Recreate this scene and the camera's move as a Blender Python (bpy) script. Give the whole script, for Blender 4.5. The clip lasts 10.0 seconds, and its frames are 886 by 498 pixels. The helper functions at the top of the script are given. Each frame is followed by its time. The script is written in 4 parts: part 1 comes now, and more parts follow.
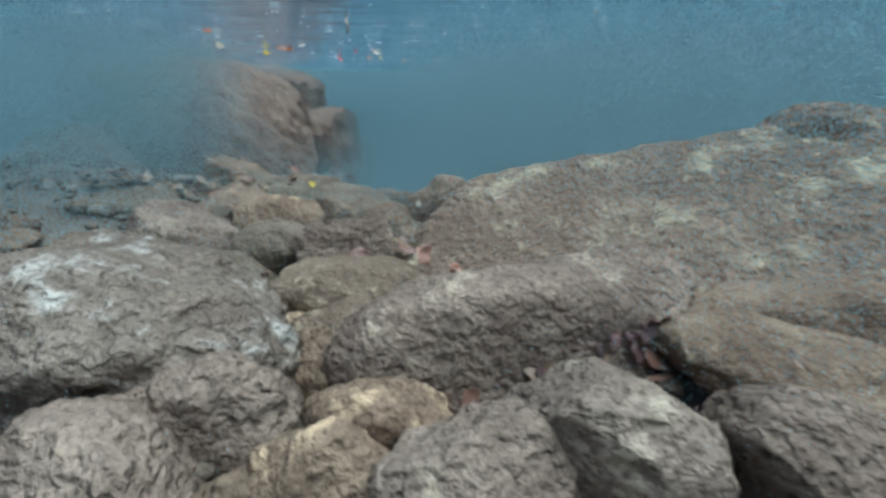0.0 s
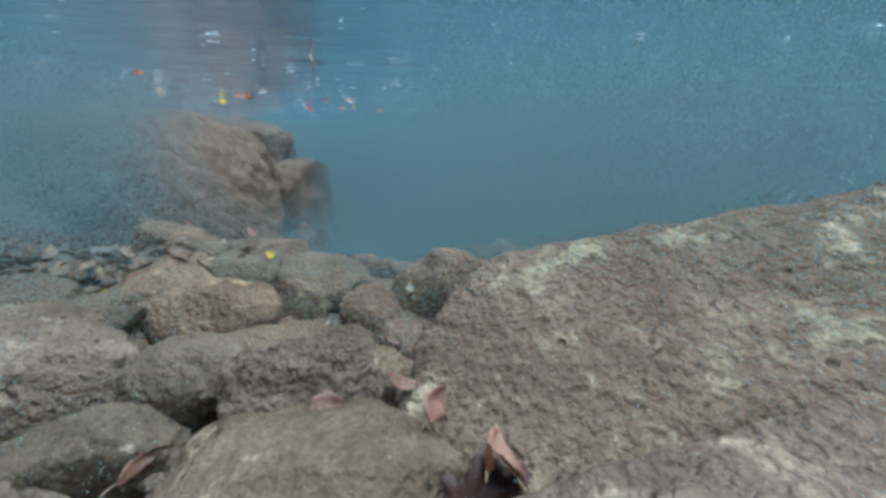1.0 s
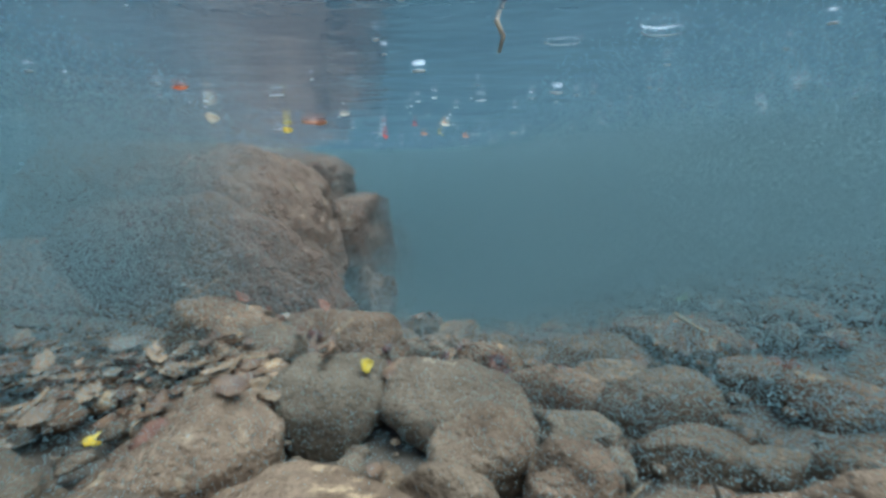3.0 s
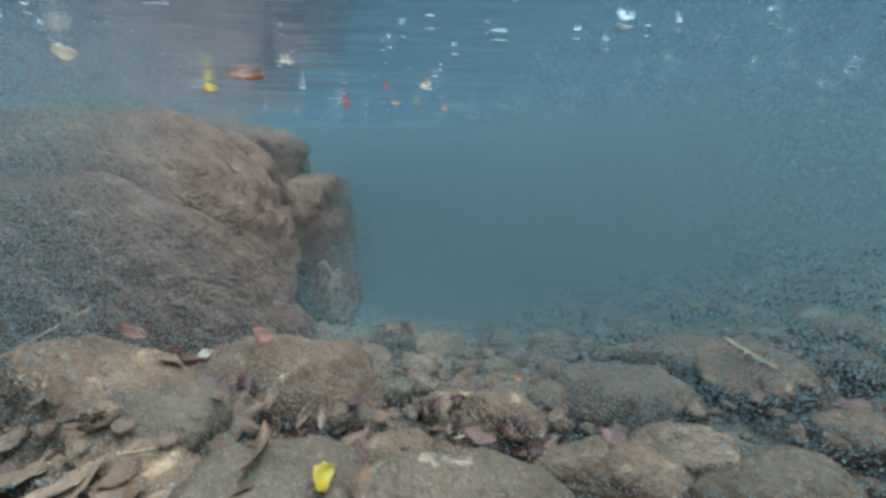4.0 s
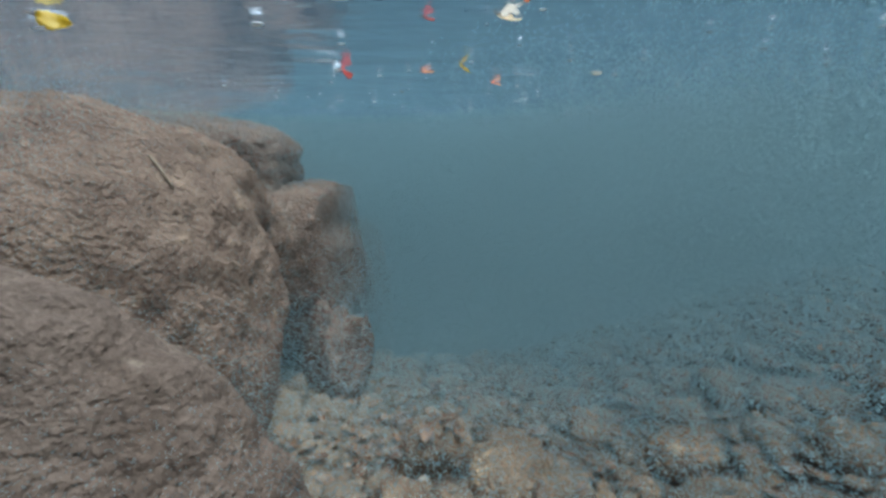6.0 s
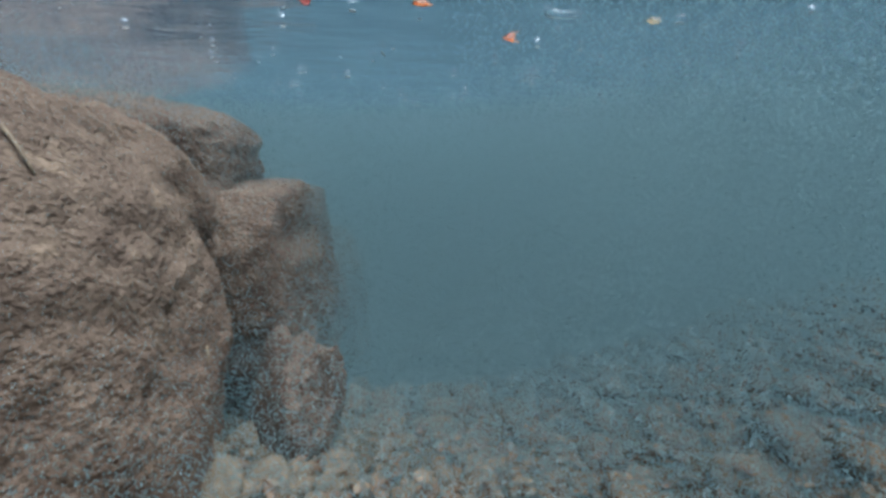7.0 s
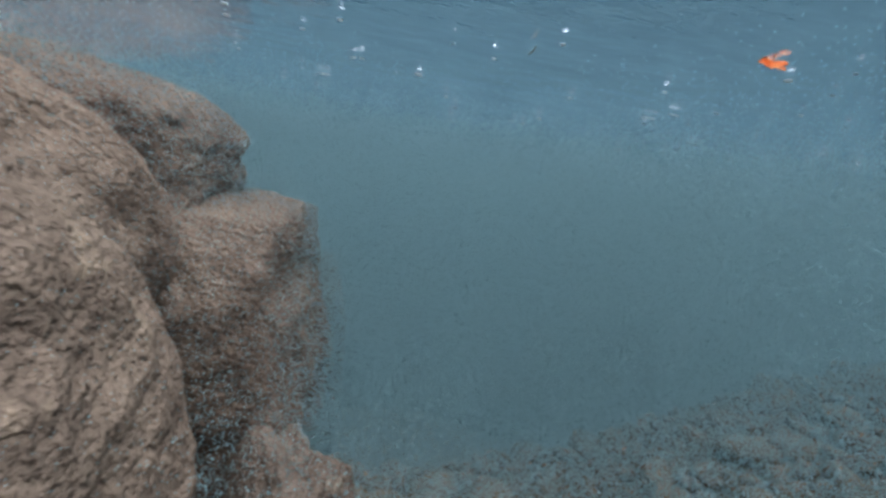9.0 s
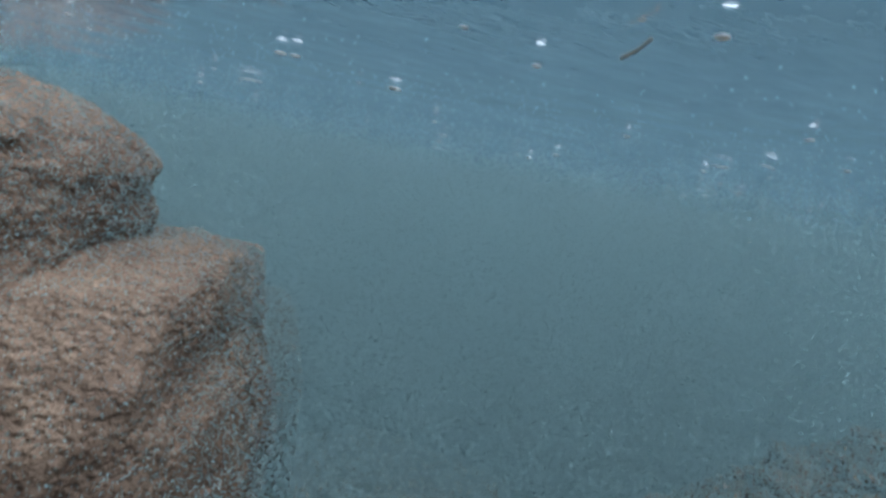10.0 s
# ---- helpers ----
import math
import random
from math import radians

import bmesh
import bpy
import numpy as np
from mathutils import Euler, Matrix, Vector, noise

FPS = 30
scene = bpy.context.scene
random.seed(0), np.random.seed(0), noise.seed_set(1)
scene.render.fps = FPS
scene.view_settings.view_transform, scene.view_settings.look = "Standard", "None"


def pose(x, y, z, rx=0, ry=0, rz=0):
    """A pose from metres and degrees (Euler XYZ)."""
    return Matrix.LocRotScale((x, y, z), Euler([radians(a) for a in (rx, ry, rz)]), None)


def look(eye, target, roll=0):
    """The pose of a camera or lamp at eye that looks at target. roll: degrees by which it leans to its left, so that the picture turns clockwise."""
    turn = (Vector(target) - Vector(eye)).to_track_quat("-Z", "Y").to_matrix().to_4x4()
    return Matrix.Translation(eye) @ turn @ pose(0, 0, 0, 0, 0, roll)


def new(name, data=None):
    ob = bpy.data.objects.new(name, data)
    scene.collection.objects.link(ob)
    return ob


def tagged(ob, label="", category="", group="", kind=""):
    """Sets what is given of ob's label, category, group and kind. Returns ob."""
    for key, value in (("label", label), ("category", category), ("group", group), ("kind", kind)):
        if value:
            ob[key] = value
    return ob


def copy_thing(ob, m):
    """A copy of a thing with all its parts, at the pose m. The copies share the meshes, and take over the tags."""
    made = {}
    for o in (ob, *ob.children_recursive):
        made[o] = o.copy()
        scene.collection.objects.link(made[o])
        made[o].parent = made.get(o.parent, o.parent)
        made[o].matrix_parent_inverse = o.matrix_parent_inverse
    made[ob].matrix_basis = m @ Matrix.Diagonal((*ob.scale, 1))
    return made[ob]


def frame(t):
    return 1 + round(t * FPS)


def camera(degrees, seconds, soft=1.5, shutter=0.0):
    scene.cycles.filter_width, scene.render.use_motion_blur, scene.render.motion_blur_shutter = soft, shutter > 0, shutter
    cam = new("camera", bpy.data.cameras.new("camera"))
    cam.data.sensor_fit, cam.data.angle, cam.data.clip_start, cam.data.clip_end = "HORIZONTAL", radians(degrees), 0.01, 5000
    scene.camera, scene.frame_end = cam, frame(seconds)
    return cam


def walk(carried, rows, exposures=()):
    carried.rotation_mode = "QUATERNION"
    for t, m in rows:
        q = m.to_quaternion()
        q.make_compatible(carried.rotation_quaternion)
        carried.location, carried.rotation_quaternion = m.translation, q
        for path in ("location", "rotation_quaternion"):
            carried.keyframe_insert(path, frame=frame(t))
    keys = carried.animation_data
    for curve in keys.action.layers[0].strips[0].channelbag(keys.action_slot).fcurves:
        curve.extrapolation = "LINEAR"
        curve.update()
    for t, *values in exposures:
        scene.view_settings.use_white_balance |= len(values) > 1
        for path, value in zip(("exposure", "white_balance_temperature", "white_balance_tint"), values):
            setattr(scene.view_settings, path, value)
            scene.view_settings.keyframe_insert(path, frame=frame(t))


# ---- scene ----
cam = camera(97.7, 10.0, soft=3.2, shutter=0.2)
PATH = [
    (0, (0.039, 0.040, 1.456), (0.043, 1.895, 0.710), 1.5),
    (0.5, (-0.053, 0.217, 1.422), (-0.073, 2.093, 0.729), 1.3),
    (1, (-0.029, 0.421, 1.456), (0.101, 2.346, 0.932), 0.8),
    (1.5, (-0.143, 0.518, 1.485), (-0.125, 2.462, 1.016), -0.0),
    (2, (-0.189, 0.688, 1.466), (-0.216, 2.638, 1.023), -0.6),
    (2.5, (-0.295, 0.867, 1.499), (-0.39, 2.82, 1.078), -1.0),
    (3, (-0.399, 1.072, 1.494), (-0.457, 3.029, 1.089), -0.7),
    (3.2, (-0.427, 1.166, 1.519), (-0.416, 3.122, 1.099), -0.5),
    (4.3, (-0.514, 1.56, 1.471), (-0.367, 3.48, 0.933), 0.8),
    (4.5, (-0.546, 1.619, 1.465), (-0.45, 3.536, 0.904), 0.2),
    (5, (-0.579, 1.824, 1.447), (-0.459, 3.743, 0.897), 0.2),
    (5.5, (-0.585, 2.019, 1.497), (-0.459, 3.939, 0.952), -0.5),
    (5.7, (-0.597, 2.097, 1.502), (-0.484, 4.019, 0.969), -0.6),
    (6.8, (-0.619, 2.501, 1.383), (-0.412, 4.438, 0.928), -0.4),
    (7, (-0.632, 2.576, 1.399), (-0.397, 4.508, 0.937), 0.1),
    (7.5, (-0.656, 2.722, 1.504), (-0.387, 4.655, 1.067), 0.9),
    (8, (-0.813, 2.827, 1.433), (-0.504, 4.748, 0.969), 1.6),
    (8.5, (-0.961, 2.959, 1.499), (-0.657, 4.89, 1.077), 5.0),
    (9, (-0.946, 3.131, 1.471), (-0.452, 5.026, 1.067), 7.6),
    (9.5, (-0.904, 3.375, 1.427), (-0.302, 5.25, 1.078), 9.1),
    (10, (-0.88, 3.525, 1.556), (-0.281, 5.407, 1.24), 9.8),
]
walk(cam, [(t, look(eye, target, roll)) for t, eye, target, roll in PATH], exposures=[(0.0, 1.56, 6150, 8), (3.0, 1.56, 6450, 10), (10.0, 1.56, 6900, 18)])

SURFACE = 1.70  # height of the water's surface

# ---- world, sun, deep water ----
world = bpy.data.worlds.new("world")
scene.world = world
world.use_nodes = True
wn = world.node_tree
sky = wn.nodes.new("ShaderNodeTexSky")
sky.sky_type, sky.sun_disc = "NISHITA", False
sky.sun_elevation, sky.sun_rotation = radians(74), radians(85)
wn.links.new(sky.outputs[0], wn.nodes["Background"].inputs[0])
wn.nodes["Background"].inputs[1].default_value = 0.085

sun = new("sun", bpy.data.lights.new("sun", "SUN"))
sun.data.energy, sun.data.angle, sun.data.color = 2.1, radians(60), (0.775, 0.945, 1.0)
sun.matrix_world = look((1.7, 1.3, 6.0), (0.0, 1.2, 0.0))


# ---- materials ----
def nodes_of(name):
    m = bpy.data.materials.new(name)
    m.use_nodes = True
    nt = m.node_tree
    return m, nt, nt.nodes["Principled BSDF"]


def add(nt, kind, **values):
    n = nt.nodes.new(kind)
    for key, value in values.items():
        n.inputs[key.replace("_", " ")].default_value = value
    return n


def ramp(nt, source, stops):
    r = nt.nodes.new("ShaderNodeValToRGB")
    r.color_ramp.elements[0].position, r.color_ramp.elements[0].color = stops[0][0], (*stops[0][1], 1)
    r.color_ramp.elements[1].position, r.color_ramp.elements[1].color = stops[-1][0], (*stops[-1][1], 1)
    for p, c in stops[1:-1]:
        r.color_ramp.elements.new(p).color = (*c, 1)
    nt.links.new(source, r.inputs[0])
    return r.outputs[0]


def mixed(nt, fac, a, b, mode="MIX"):
    m = nt.nodes.new("ShaderNodeMix")
    m.data_type, m.blend_type = "RGBA", mode
    for value, socket in ((fac, m.inputs[0]), (a, m.inputs[6]), (b, m.inputs[7])):
        if isinstance(value, bpy.types.NodeSocket):
            nt.links.new(value, socket)
        elif isinstance(value, tuple):
            socket.default_value = (*value, 1)
        else:
            socket.default_value = value
    return m.outputs[2]


def grey(v):
    return (v, v, v)


def stone_material(name, dark, mid, pale, spot, spot_amount, pits=0.5, scale=1.0, vary=0.35, nubs=0.0, side=None):
    """River stone under a film of silt and algae: blotches, grain, pits and pale crusts."""
    m, nt, bsdf = nodes_of(name)
    geo = nt.nodes.new("ShaderNodeNewGeometry")
    info = nt.nodes.new("ShaderNodeObjectInfo")
    coord = nt.nodes.new("ShaderNodeVectorMath")
    coord.operation = "MULTIPLY_ADD"
    nt.links.new(info.outputs["Random"], coord.inputs[1])
    coord.inputs[0].default_value = (37.0, 17.0, 23.0)
    nt.links.new(geo.outputs["Position"], coord.inputs[2])
    co = coord.outputs[0]

    def noise_tex(size, detail, rough=0.6):
        n = add(nt, "ShaderNodeTexNoise", Scale=size * scale, Detail=detail, Roughness=rough)
        nt.links.new(co, n.inputs["Vector"])
        return n.outputs["Fac"]

    large, medium, fine = noise_tex(5.0, 5), noise_tex(24.0, 6, 0.65), noise_tex(130.0, 4, 0.7)
    colour = ramp(nt, large, [(0.3, dark), (0.5, mid), (0.7, pale)])
    colour = mixed(nt, 0.45, colour, ramp(nt, medium, [(0.34, grey(0.5)), (0.5, grey(1.0)), (0.68, grey(1.4))]), "MULTIPLY")
    colour = mixed(nt, 0.5, colour, ramp(nt, fine, [(0.34, grey(0.5)), (0.5, grey(1.0)), (0.66, grey(1.5))]), "MULTIPLY")
    crust = noise_tex(9.0, 7, 0.72)
    crust_fac = ramp(nt, crust, [(0.64 - spot_amount * 0.22, grey(0)), (0.72 - spot_amount * 0.18, grey(0.85))])
    crust_fac = mixed(nt, 1.0, crust_fac, ramp(nt, medium, [(0.45, grey(0.1)), (0.54, grey(1.0))]), "MULTIPLY")
    if side:
        # the crust sits on the weathered side of the stone
        dot = nt.nodes.new("ShaderNodeVectorMath")
        dot.operation = "DOT_PRODUCT"
        nt.links.new(geo.outputs["Normal"], dot.inputs[0])
        dot.inputs[1].default_value = side
        crust_fac = mixed(nt, 1.0, crust_fac, ramp(nt, dot.outputs["Value"], [(0.05, grey(0.0)), (0.4, grey(1.0))]), "MULTIPLY")
    colour = mixed(nt, crust_fac, colour, spot)
    colour = mixed(nt, vary, colour, ramp(nt, info.outputs["Random"], [(0.0, (0.62, 0.6, 0.56)), (0.35, (1.05, 0.95, 0.85)), (0.7, (0.85, 0.9, 0.85)), (1.0, (1.3, 1.2, 1.05))]), "MULTIPLY")
    # pits a few millimetres across, the shade inside them darkened into the colour
    vor = add(nt, "ShaderNodeTexVoronoi", Scale=55.0 * scale, Randomness=1.0)
    nt.links.new(co, vor.inputs["Vector"])
    hole = ramp(nt, vor.outputs["Distance"], [(0.12, grey(0.0)), (0.34, grey(1.0))])
    hole = mixed(nt, ramp(nt, medium, [(0.45, grey(0.0)), (0.6, grey(1.0))]), (1, 1, 1), hole)
    colour = mixed(nt, pits * 0.6, colour, hole, "MULTIPLY")
    nt.links.new(colour, bsdf.inputs["Base Color"])
    bsdf.inputs["Roughness"].default_value = 0.85
    bsdf.inputs["Specular IOR Level"].default_value = 0.085
    b1 = add(nt, "ShaderNodeBump", Strength=0.7, Distance=0.012)
    nt.links.new(medium, b1.inputs["Height"])
    b2 = add(nt, "ShaderNodeBump", Strength=0.8 * pits + 0.1, Distance=0.006)
    nt.links.new(hole, b2.inputs["Height"])
    nt.links.new(b1.outputs[0], b2.inputs["Normal"])
    b3 = add(nt, "ShaderNodeBump", Strength=0.5, Distance=0.003)
    nt.links.new(fine, b3.inputs["Height"])
    nt.links.new(b2.outputs[0], b3.inputs["Normal"])
    if nubs:
        # knobbly skin: lumps about a centimetre across
        knob = noise_tex(62.0, 3, 0.5)
        b4 = add(nt, "ShaderNodeBump", Strength=1.0, Distance=0.009 * nubs)
        nt.links.new(ramp(nt, knob, [(0.36, grey(0)), (0.62, grey(1))]), b4.inputs["Height"])
        nt.links.new(b3.outputs[0], b4.inputs["Normal"])
        nt.links.new(b4.outputs[0], bsdf.inputs["Normal"])
    else:
        nt.links.new(b3.outputs[0], bsdf.inputs["Normal"])
    return m


STONE = stone_material("silty_brown_stone", (0.0988, 0.0666, 0.0477), (0.164, 0.116, 0.0828), (0.229, 0.167, 0.121), (0.458, 0.353, 0.243), 0.34, nubs=0.5)
TAN = stone_material("tan_crusted_stone", (0.114, 0.0774, 0.054), (0.192, 0.133, 0.0927), (0.26, 0.186, 0.131), (0.52, 0.372, 0.234), 0.42, nubs=0.6)
ROUGH = stone_material("rough_pinkish_brown_stone", (0.0936, 0.0647, 0.0486), (0.179, 0.129, 0.099), (0.27, 0.201, 0.153), (0.447, 0.353, 0.257), 0.4, pits=0.9, nubs=0.8, vary=0.2)
GREY = stone_material("grey_silted_stone", (0.0935, 0.0724, 0.0544), (0.133, 0.105, 0.0787), (0.179, 0.141, 0.106), (0.395, 0.333, 0.252), 0.2, pits=0.5, nubs=0.4)
CRUST = stone_material("dark_stone_with_white_crust", (0.109, 0.0833, 0.0657), (0.161, 0.124, 0.0972), (0.229, 0.181, 0.144), (0.478, 0.441, 0.387), 0.62, pits=0.9, nubs=0.9, side=(0.1, -0.85, 0.35))
PALE = stone_material("boulder_with_yellow_crust", (0.13, 0.09, 0.066), (0.17, 0.12, 0.088), (0.215, 0.156, 0.115), (0.43, 0.36, 0.25), 0.58, pits=0.8, scale=0.8, nubs=0.7, side=(-0.9, -0.45, 0.0))
RUSTY = stone_material("rough_rusty_boulder", (0.132, 0.09, 0.07), (0.172, 0.119, 0.091), (0.212, 0.149, 0.113), (0.29, 0.205, 0.15), 0.35, pits=0.8, scale=0.9, vary=0.1, nubs=0.9)
DUSKY = stone_material("rough_dusky_boulder", (0.106, 0.075, 0.058), (0.133, 0.096, 0.076), (0.163, 0.121, 0.094), (0.215, 0.165, 0.125), 0.3, pits=0.5, scale=0.9, vary=0.0, nubs=0.65)
# far stones and pool floor: haze is put into these flat, low-contrast colours
HAZE_TONED = stone_material("haze_toned_deep_stones", (0.128, 0.1, 0.075), (0.16, 0.127, 0.096), (0.198, 0.16, 0.122), (0.25, 0.215, 0.165), 0.25, pits=0.2, vary=0.3)
DEEP_BED = stone_material("haze_toned_pool_floor", (0.085, 0.074, 0.058), (0.105, 0.092, 0.072), (0.13, 0.115, 0.09), (0.16, 0.145, 0.11), 0.1, pits=0.1, vary=0.0)
SILT = stone_material("dark_silt_and_gravel", (0.07, 0.06, 0.05), (0.11, 0.095, 0.078), (0.16, 0.14, 0.115), (0.3, 0.26, 0.2), 0.1, pits=0.5, scale=1.6, vary=0.0)


def leaf_material(name, a, b, wet=0.5, thin=0.3):
    m, nt, bsdf = nodes_of(name)
    info = nt.nodes.new("ShaderNodeObjectInfo")
    co = nt.nodes.new("ShaderNodeTexCoord")
    n = add(nt, "ShaderNodeTexNoise", Scale=45.0, Detail=4.0)
    nt.links.new(co.outputs["Object"], n.inputs["Vector"])
    colour = mixed(nt, ramp(nt, n.outputs["Fac"], [(0.35, grey(0)), (0.65, grey(1))]), a, b)
    colour = mixed(nt, 0.6, colour, ramp(nt, info.outputs["Random"], [(0.0, grey(0.5)), (0.5, grey(1.0)), (1.0, grey(1.5))]), "MULTIPLY")
    nt.links.new(colour, bsdf.inputs["Base Color"])
    bsdf.inputs["Roughness"].default_value = wet
    bump = add(nt, "ShaderNodeBump", Strength=0.4, Distance=0.002)
    nt.links.new(n.outputs["Fac"], bump.inputs["Height"])
    nt.links.new(bump.outputs[0], bsdf.inputs["Normal"])
    if thin:
        # daylight shines through the blade
        passed = nt.nodes.new("ShaderNodeBsdfTranslucent")
        nt.links.new(colour, passed.inputs["Color"])
        both = add(nt, "ShaderNodeMixShader", Fac=thin)
        nt.links.new(bsdf.outputs[0], both.inputs[1])
        nt.links.new(passed.outputs[0], both.inputs[2])
        nt.links.new(both.outputs[0], nt.nodes["Material Output"].inputs["Surface"])
    return m


LEAF_RED = leaf_material("leaf_dark_red", (0.06, 0.025, 0.022), (0.11, 0.045, 0.038))
LEAF_RUST = leaf_material("leaf_rust", (0.17, 0.08, 0.055), (0.27, 0.14, 0.1))
LEAF_BROWN = leaf_material("leaf_brown", (0.12, 0.07, 0.045), (0.23, 0.14, 0.085))
LEAF_TAN = leaf_material("leaf_tan", (0.23, 0.155, 0.1), (0.37, 0.26, 0.17))
LEAF_ORANGE = leaf_material("leaf_orange", (0.4, 0.13, 0.06), (0.55, 0.24, 0.12))
LEAF_SALMON = leaf_material("leaf_salmon", (0.27, 0.135, 0.1), (0.38, 0.21, 0.155))
LEAF_YELLOW = leaf_material("leaf_yellow", (0.6, 0.43, 0.04), (0.7, 0.55, 0.1))
LEAF_GREEN = leaf_material("leaf_green", (0.2, 0.38, 0.1), (0.32, 0.5, 0.2))
LEAF_PALE = leaf_material("leaf_pale", (0.27, 0.23, 0.18), (0.38, 0.33, 0.27))
TWIG = leaf_material("wet_twig", (0.16, 0.11, 0.07), (0.3, 0.22, 0.14), 0.7, 0.0)
PALE_TWIG = leaf_material("barkless_twig", (0.42, 0.33, 0.2), (0.55, 0.45, 0.3), 0.7, 0.0)
# brighter than the sunk leaves: light through the blade is put into the colour
AFLOAT_ORANGE = leaf_material("backlit_orange_leaf", (0.72, 0.25, 0.11), (0.85, 0.48, 0.28), 0.4, 0.65)
AFLOAT_YELLOW = leaf_material("backlit_yellow_leaf", (0.8, 0.55, 0.03), (0.85, 0.65, 0.1), 0.4, 0.65)
AFLOAT_PALE = leaf_material("backlit_pale_leaf", (0.72, 0.6, 0.45), (0.8, 0.72, 0.6), 0.4, 0.65)
AFLOAT_RED = leaf_material("backlit_red_leaf", (0.5, 0.06, 0.05), (0.62, 0.12, 0.08), 0.4, 0.65)
AFLOAT_GREEN = leaf_material("backlit_green_leaf", (0.35, 0.5, 0.2), (0.5, 0.6, 0.35), 0.4, 0.65)

WATER, nt, bsdf = nodes_of("water_surface")
nt.nodes.remove(bsdf)
geo = nt.nodes.new("ShaderNodeNewGeometry")
stretch = nt.nodes.new("ShaderNodeMapping")
stretch.inputs["Scale"].default_value = (2.2, 5.0, 1.0)
stretch.inputs["Rotation"].default_value = (0, 0, radians(12))
nt.links.new(geo.outputs["Position"], stretch.inputs["Vector"])
waves = add(nt, "ShaderNodeTexNoise", Scale=1.6, Detail=5.0, Roughness=0.55)
nt.links.new(stretch.outputs[0], waves.inputs["Vector"])
bump = add(nt, "ShaderNodeBump", Strength=0.16, Distance=0.05)
nt.links.new(waves.outputs["Fac"], bump.inputs["Height"])
gloss = add(nt, "ShaderNodeBsdfGlass", Color=(0.93, 0.96, 1.0, 1), Roughness=0.03, IOR=1.33)
through_light = add(nt, "ShaderNodeBsdfTranslucent", Color=(0.045, 0.098, 0.132, 1))
for n in (gloss, through_light):
    nt.links.new(bump.outputs[0], n.inputs["Normal"])
both = add(nt, "ShaderNodeMixShader", Fac=0.28)
nt.links.new(gloss.outputs[0], both.inputs[1])
nt.links.new(through_light.outputs[0], both.inputs[2])
nt.links.new(both.outputs[0], nt.nodes["Material Output"].inputs["Surface"])

# the distance's haze and scattered light are put into this ring's glow, by height
DEEP, nt, bsdf = nodes_of("glowing_haze_backdrop")
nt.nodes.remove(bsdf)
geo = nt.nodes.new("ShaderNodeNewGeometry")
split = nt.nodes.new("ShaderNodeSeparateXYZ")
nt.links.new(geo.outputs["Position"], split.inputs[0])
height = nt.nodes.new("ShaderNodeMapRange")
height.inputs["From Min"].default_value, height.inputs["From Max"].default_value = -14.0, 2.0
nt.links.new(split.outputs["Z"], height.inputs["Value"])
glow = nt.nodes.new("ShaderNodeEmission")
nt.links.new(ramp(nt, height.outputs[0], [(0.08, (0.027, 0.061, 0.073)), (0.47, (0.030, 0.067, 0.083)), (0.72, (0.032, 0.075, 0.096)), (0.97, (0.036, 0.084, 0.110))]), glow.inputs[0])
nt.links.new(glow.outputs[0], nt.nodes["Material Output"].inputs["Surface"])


# ---- shapes ----
def mesh_object(name, verts, faces, material, smooth=True, parent=None):
    me = bpy.data.meshes.new(name)
    me.from_pydata([tuple(v) for v in verts], [], [tuple(f) for f in faces])
    me.materials.append(material)
    me.polygons.foreach_set("use_smooth", [smooth] * len(me.polygons))
    ob = new(name, me)
    ob.parent = parent
    return ob


BALLS = {}


def ball(level):
    if level not in BALLS:
        bm = bmesh.new()
        bmesh.ops.create_icosphere(bm, subdivisions=level, radius=1.0)
        BALLS[level] = (np.array([v.co[:] for v in bm.verts]), [[v.index for v in f.verts] for f in bm.faces])
        bm.free()
    return BALLS[level]


def rock_shape(half, seed, level, square=2.6, lumps=0.16, grit=0.03, facets=0.0, rough=0.0):
    """Vertices and faces of a worn rock with the given half sizes: a rounded block with lumps, worn flats and grit."""
    dirs, faces = ball(level)
    rng = np.random.RandomState(seed)
    p = dirs / (np.abs(dirs) ** square).sum(1)[:, None] ** (1 / square)
    for k in range(int(facets)):
        n = rng.normal(size=3)
        n /= np.linalg.norm(n)
        d = (p @ n) - rng.uniform(0.62, 0.92)
        p = p - np.clip(d, 0, None)[:, None] * n * 0.85
    off = Vector(rng.uniform(-50, 50, 3))
    size = max(half)
    out = []
    for q in p:
        v = Vector(q)
        s = Vector((q[0] * half[0], q[1] * half[1], q[2] * half[2])) / size
        r = 1 + lumps * noise.noise(v * 1.1 + off) + lumps * 0.55 * noise.noise(v * 2.4 - off)
        r += grit * noise.fractal(s * 5.0 + off, 0.9, 2.1, 4)
        if rough:
            r += rough * (abs(noise.noise(s * 6.5 - off)) + 0.7 * noise.fractal(s * 13.0 + off, 0.7, 2.1, 3) - 0.3)
        out.append((q[0] * r * half[0], q[1] * r * half[1], q[2] * r * half[2]))
    return out, faces


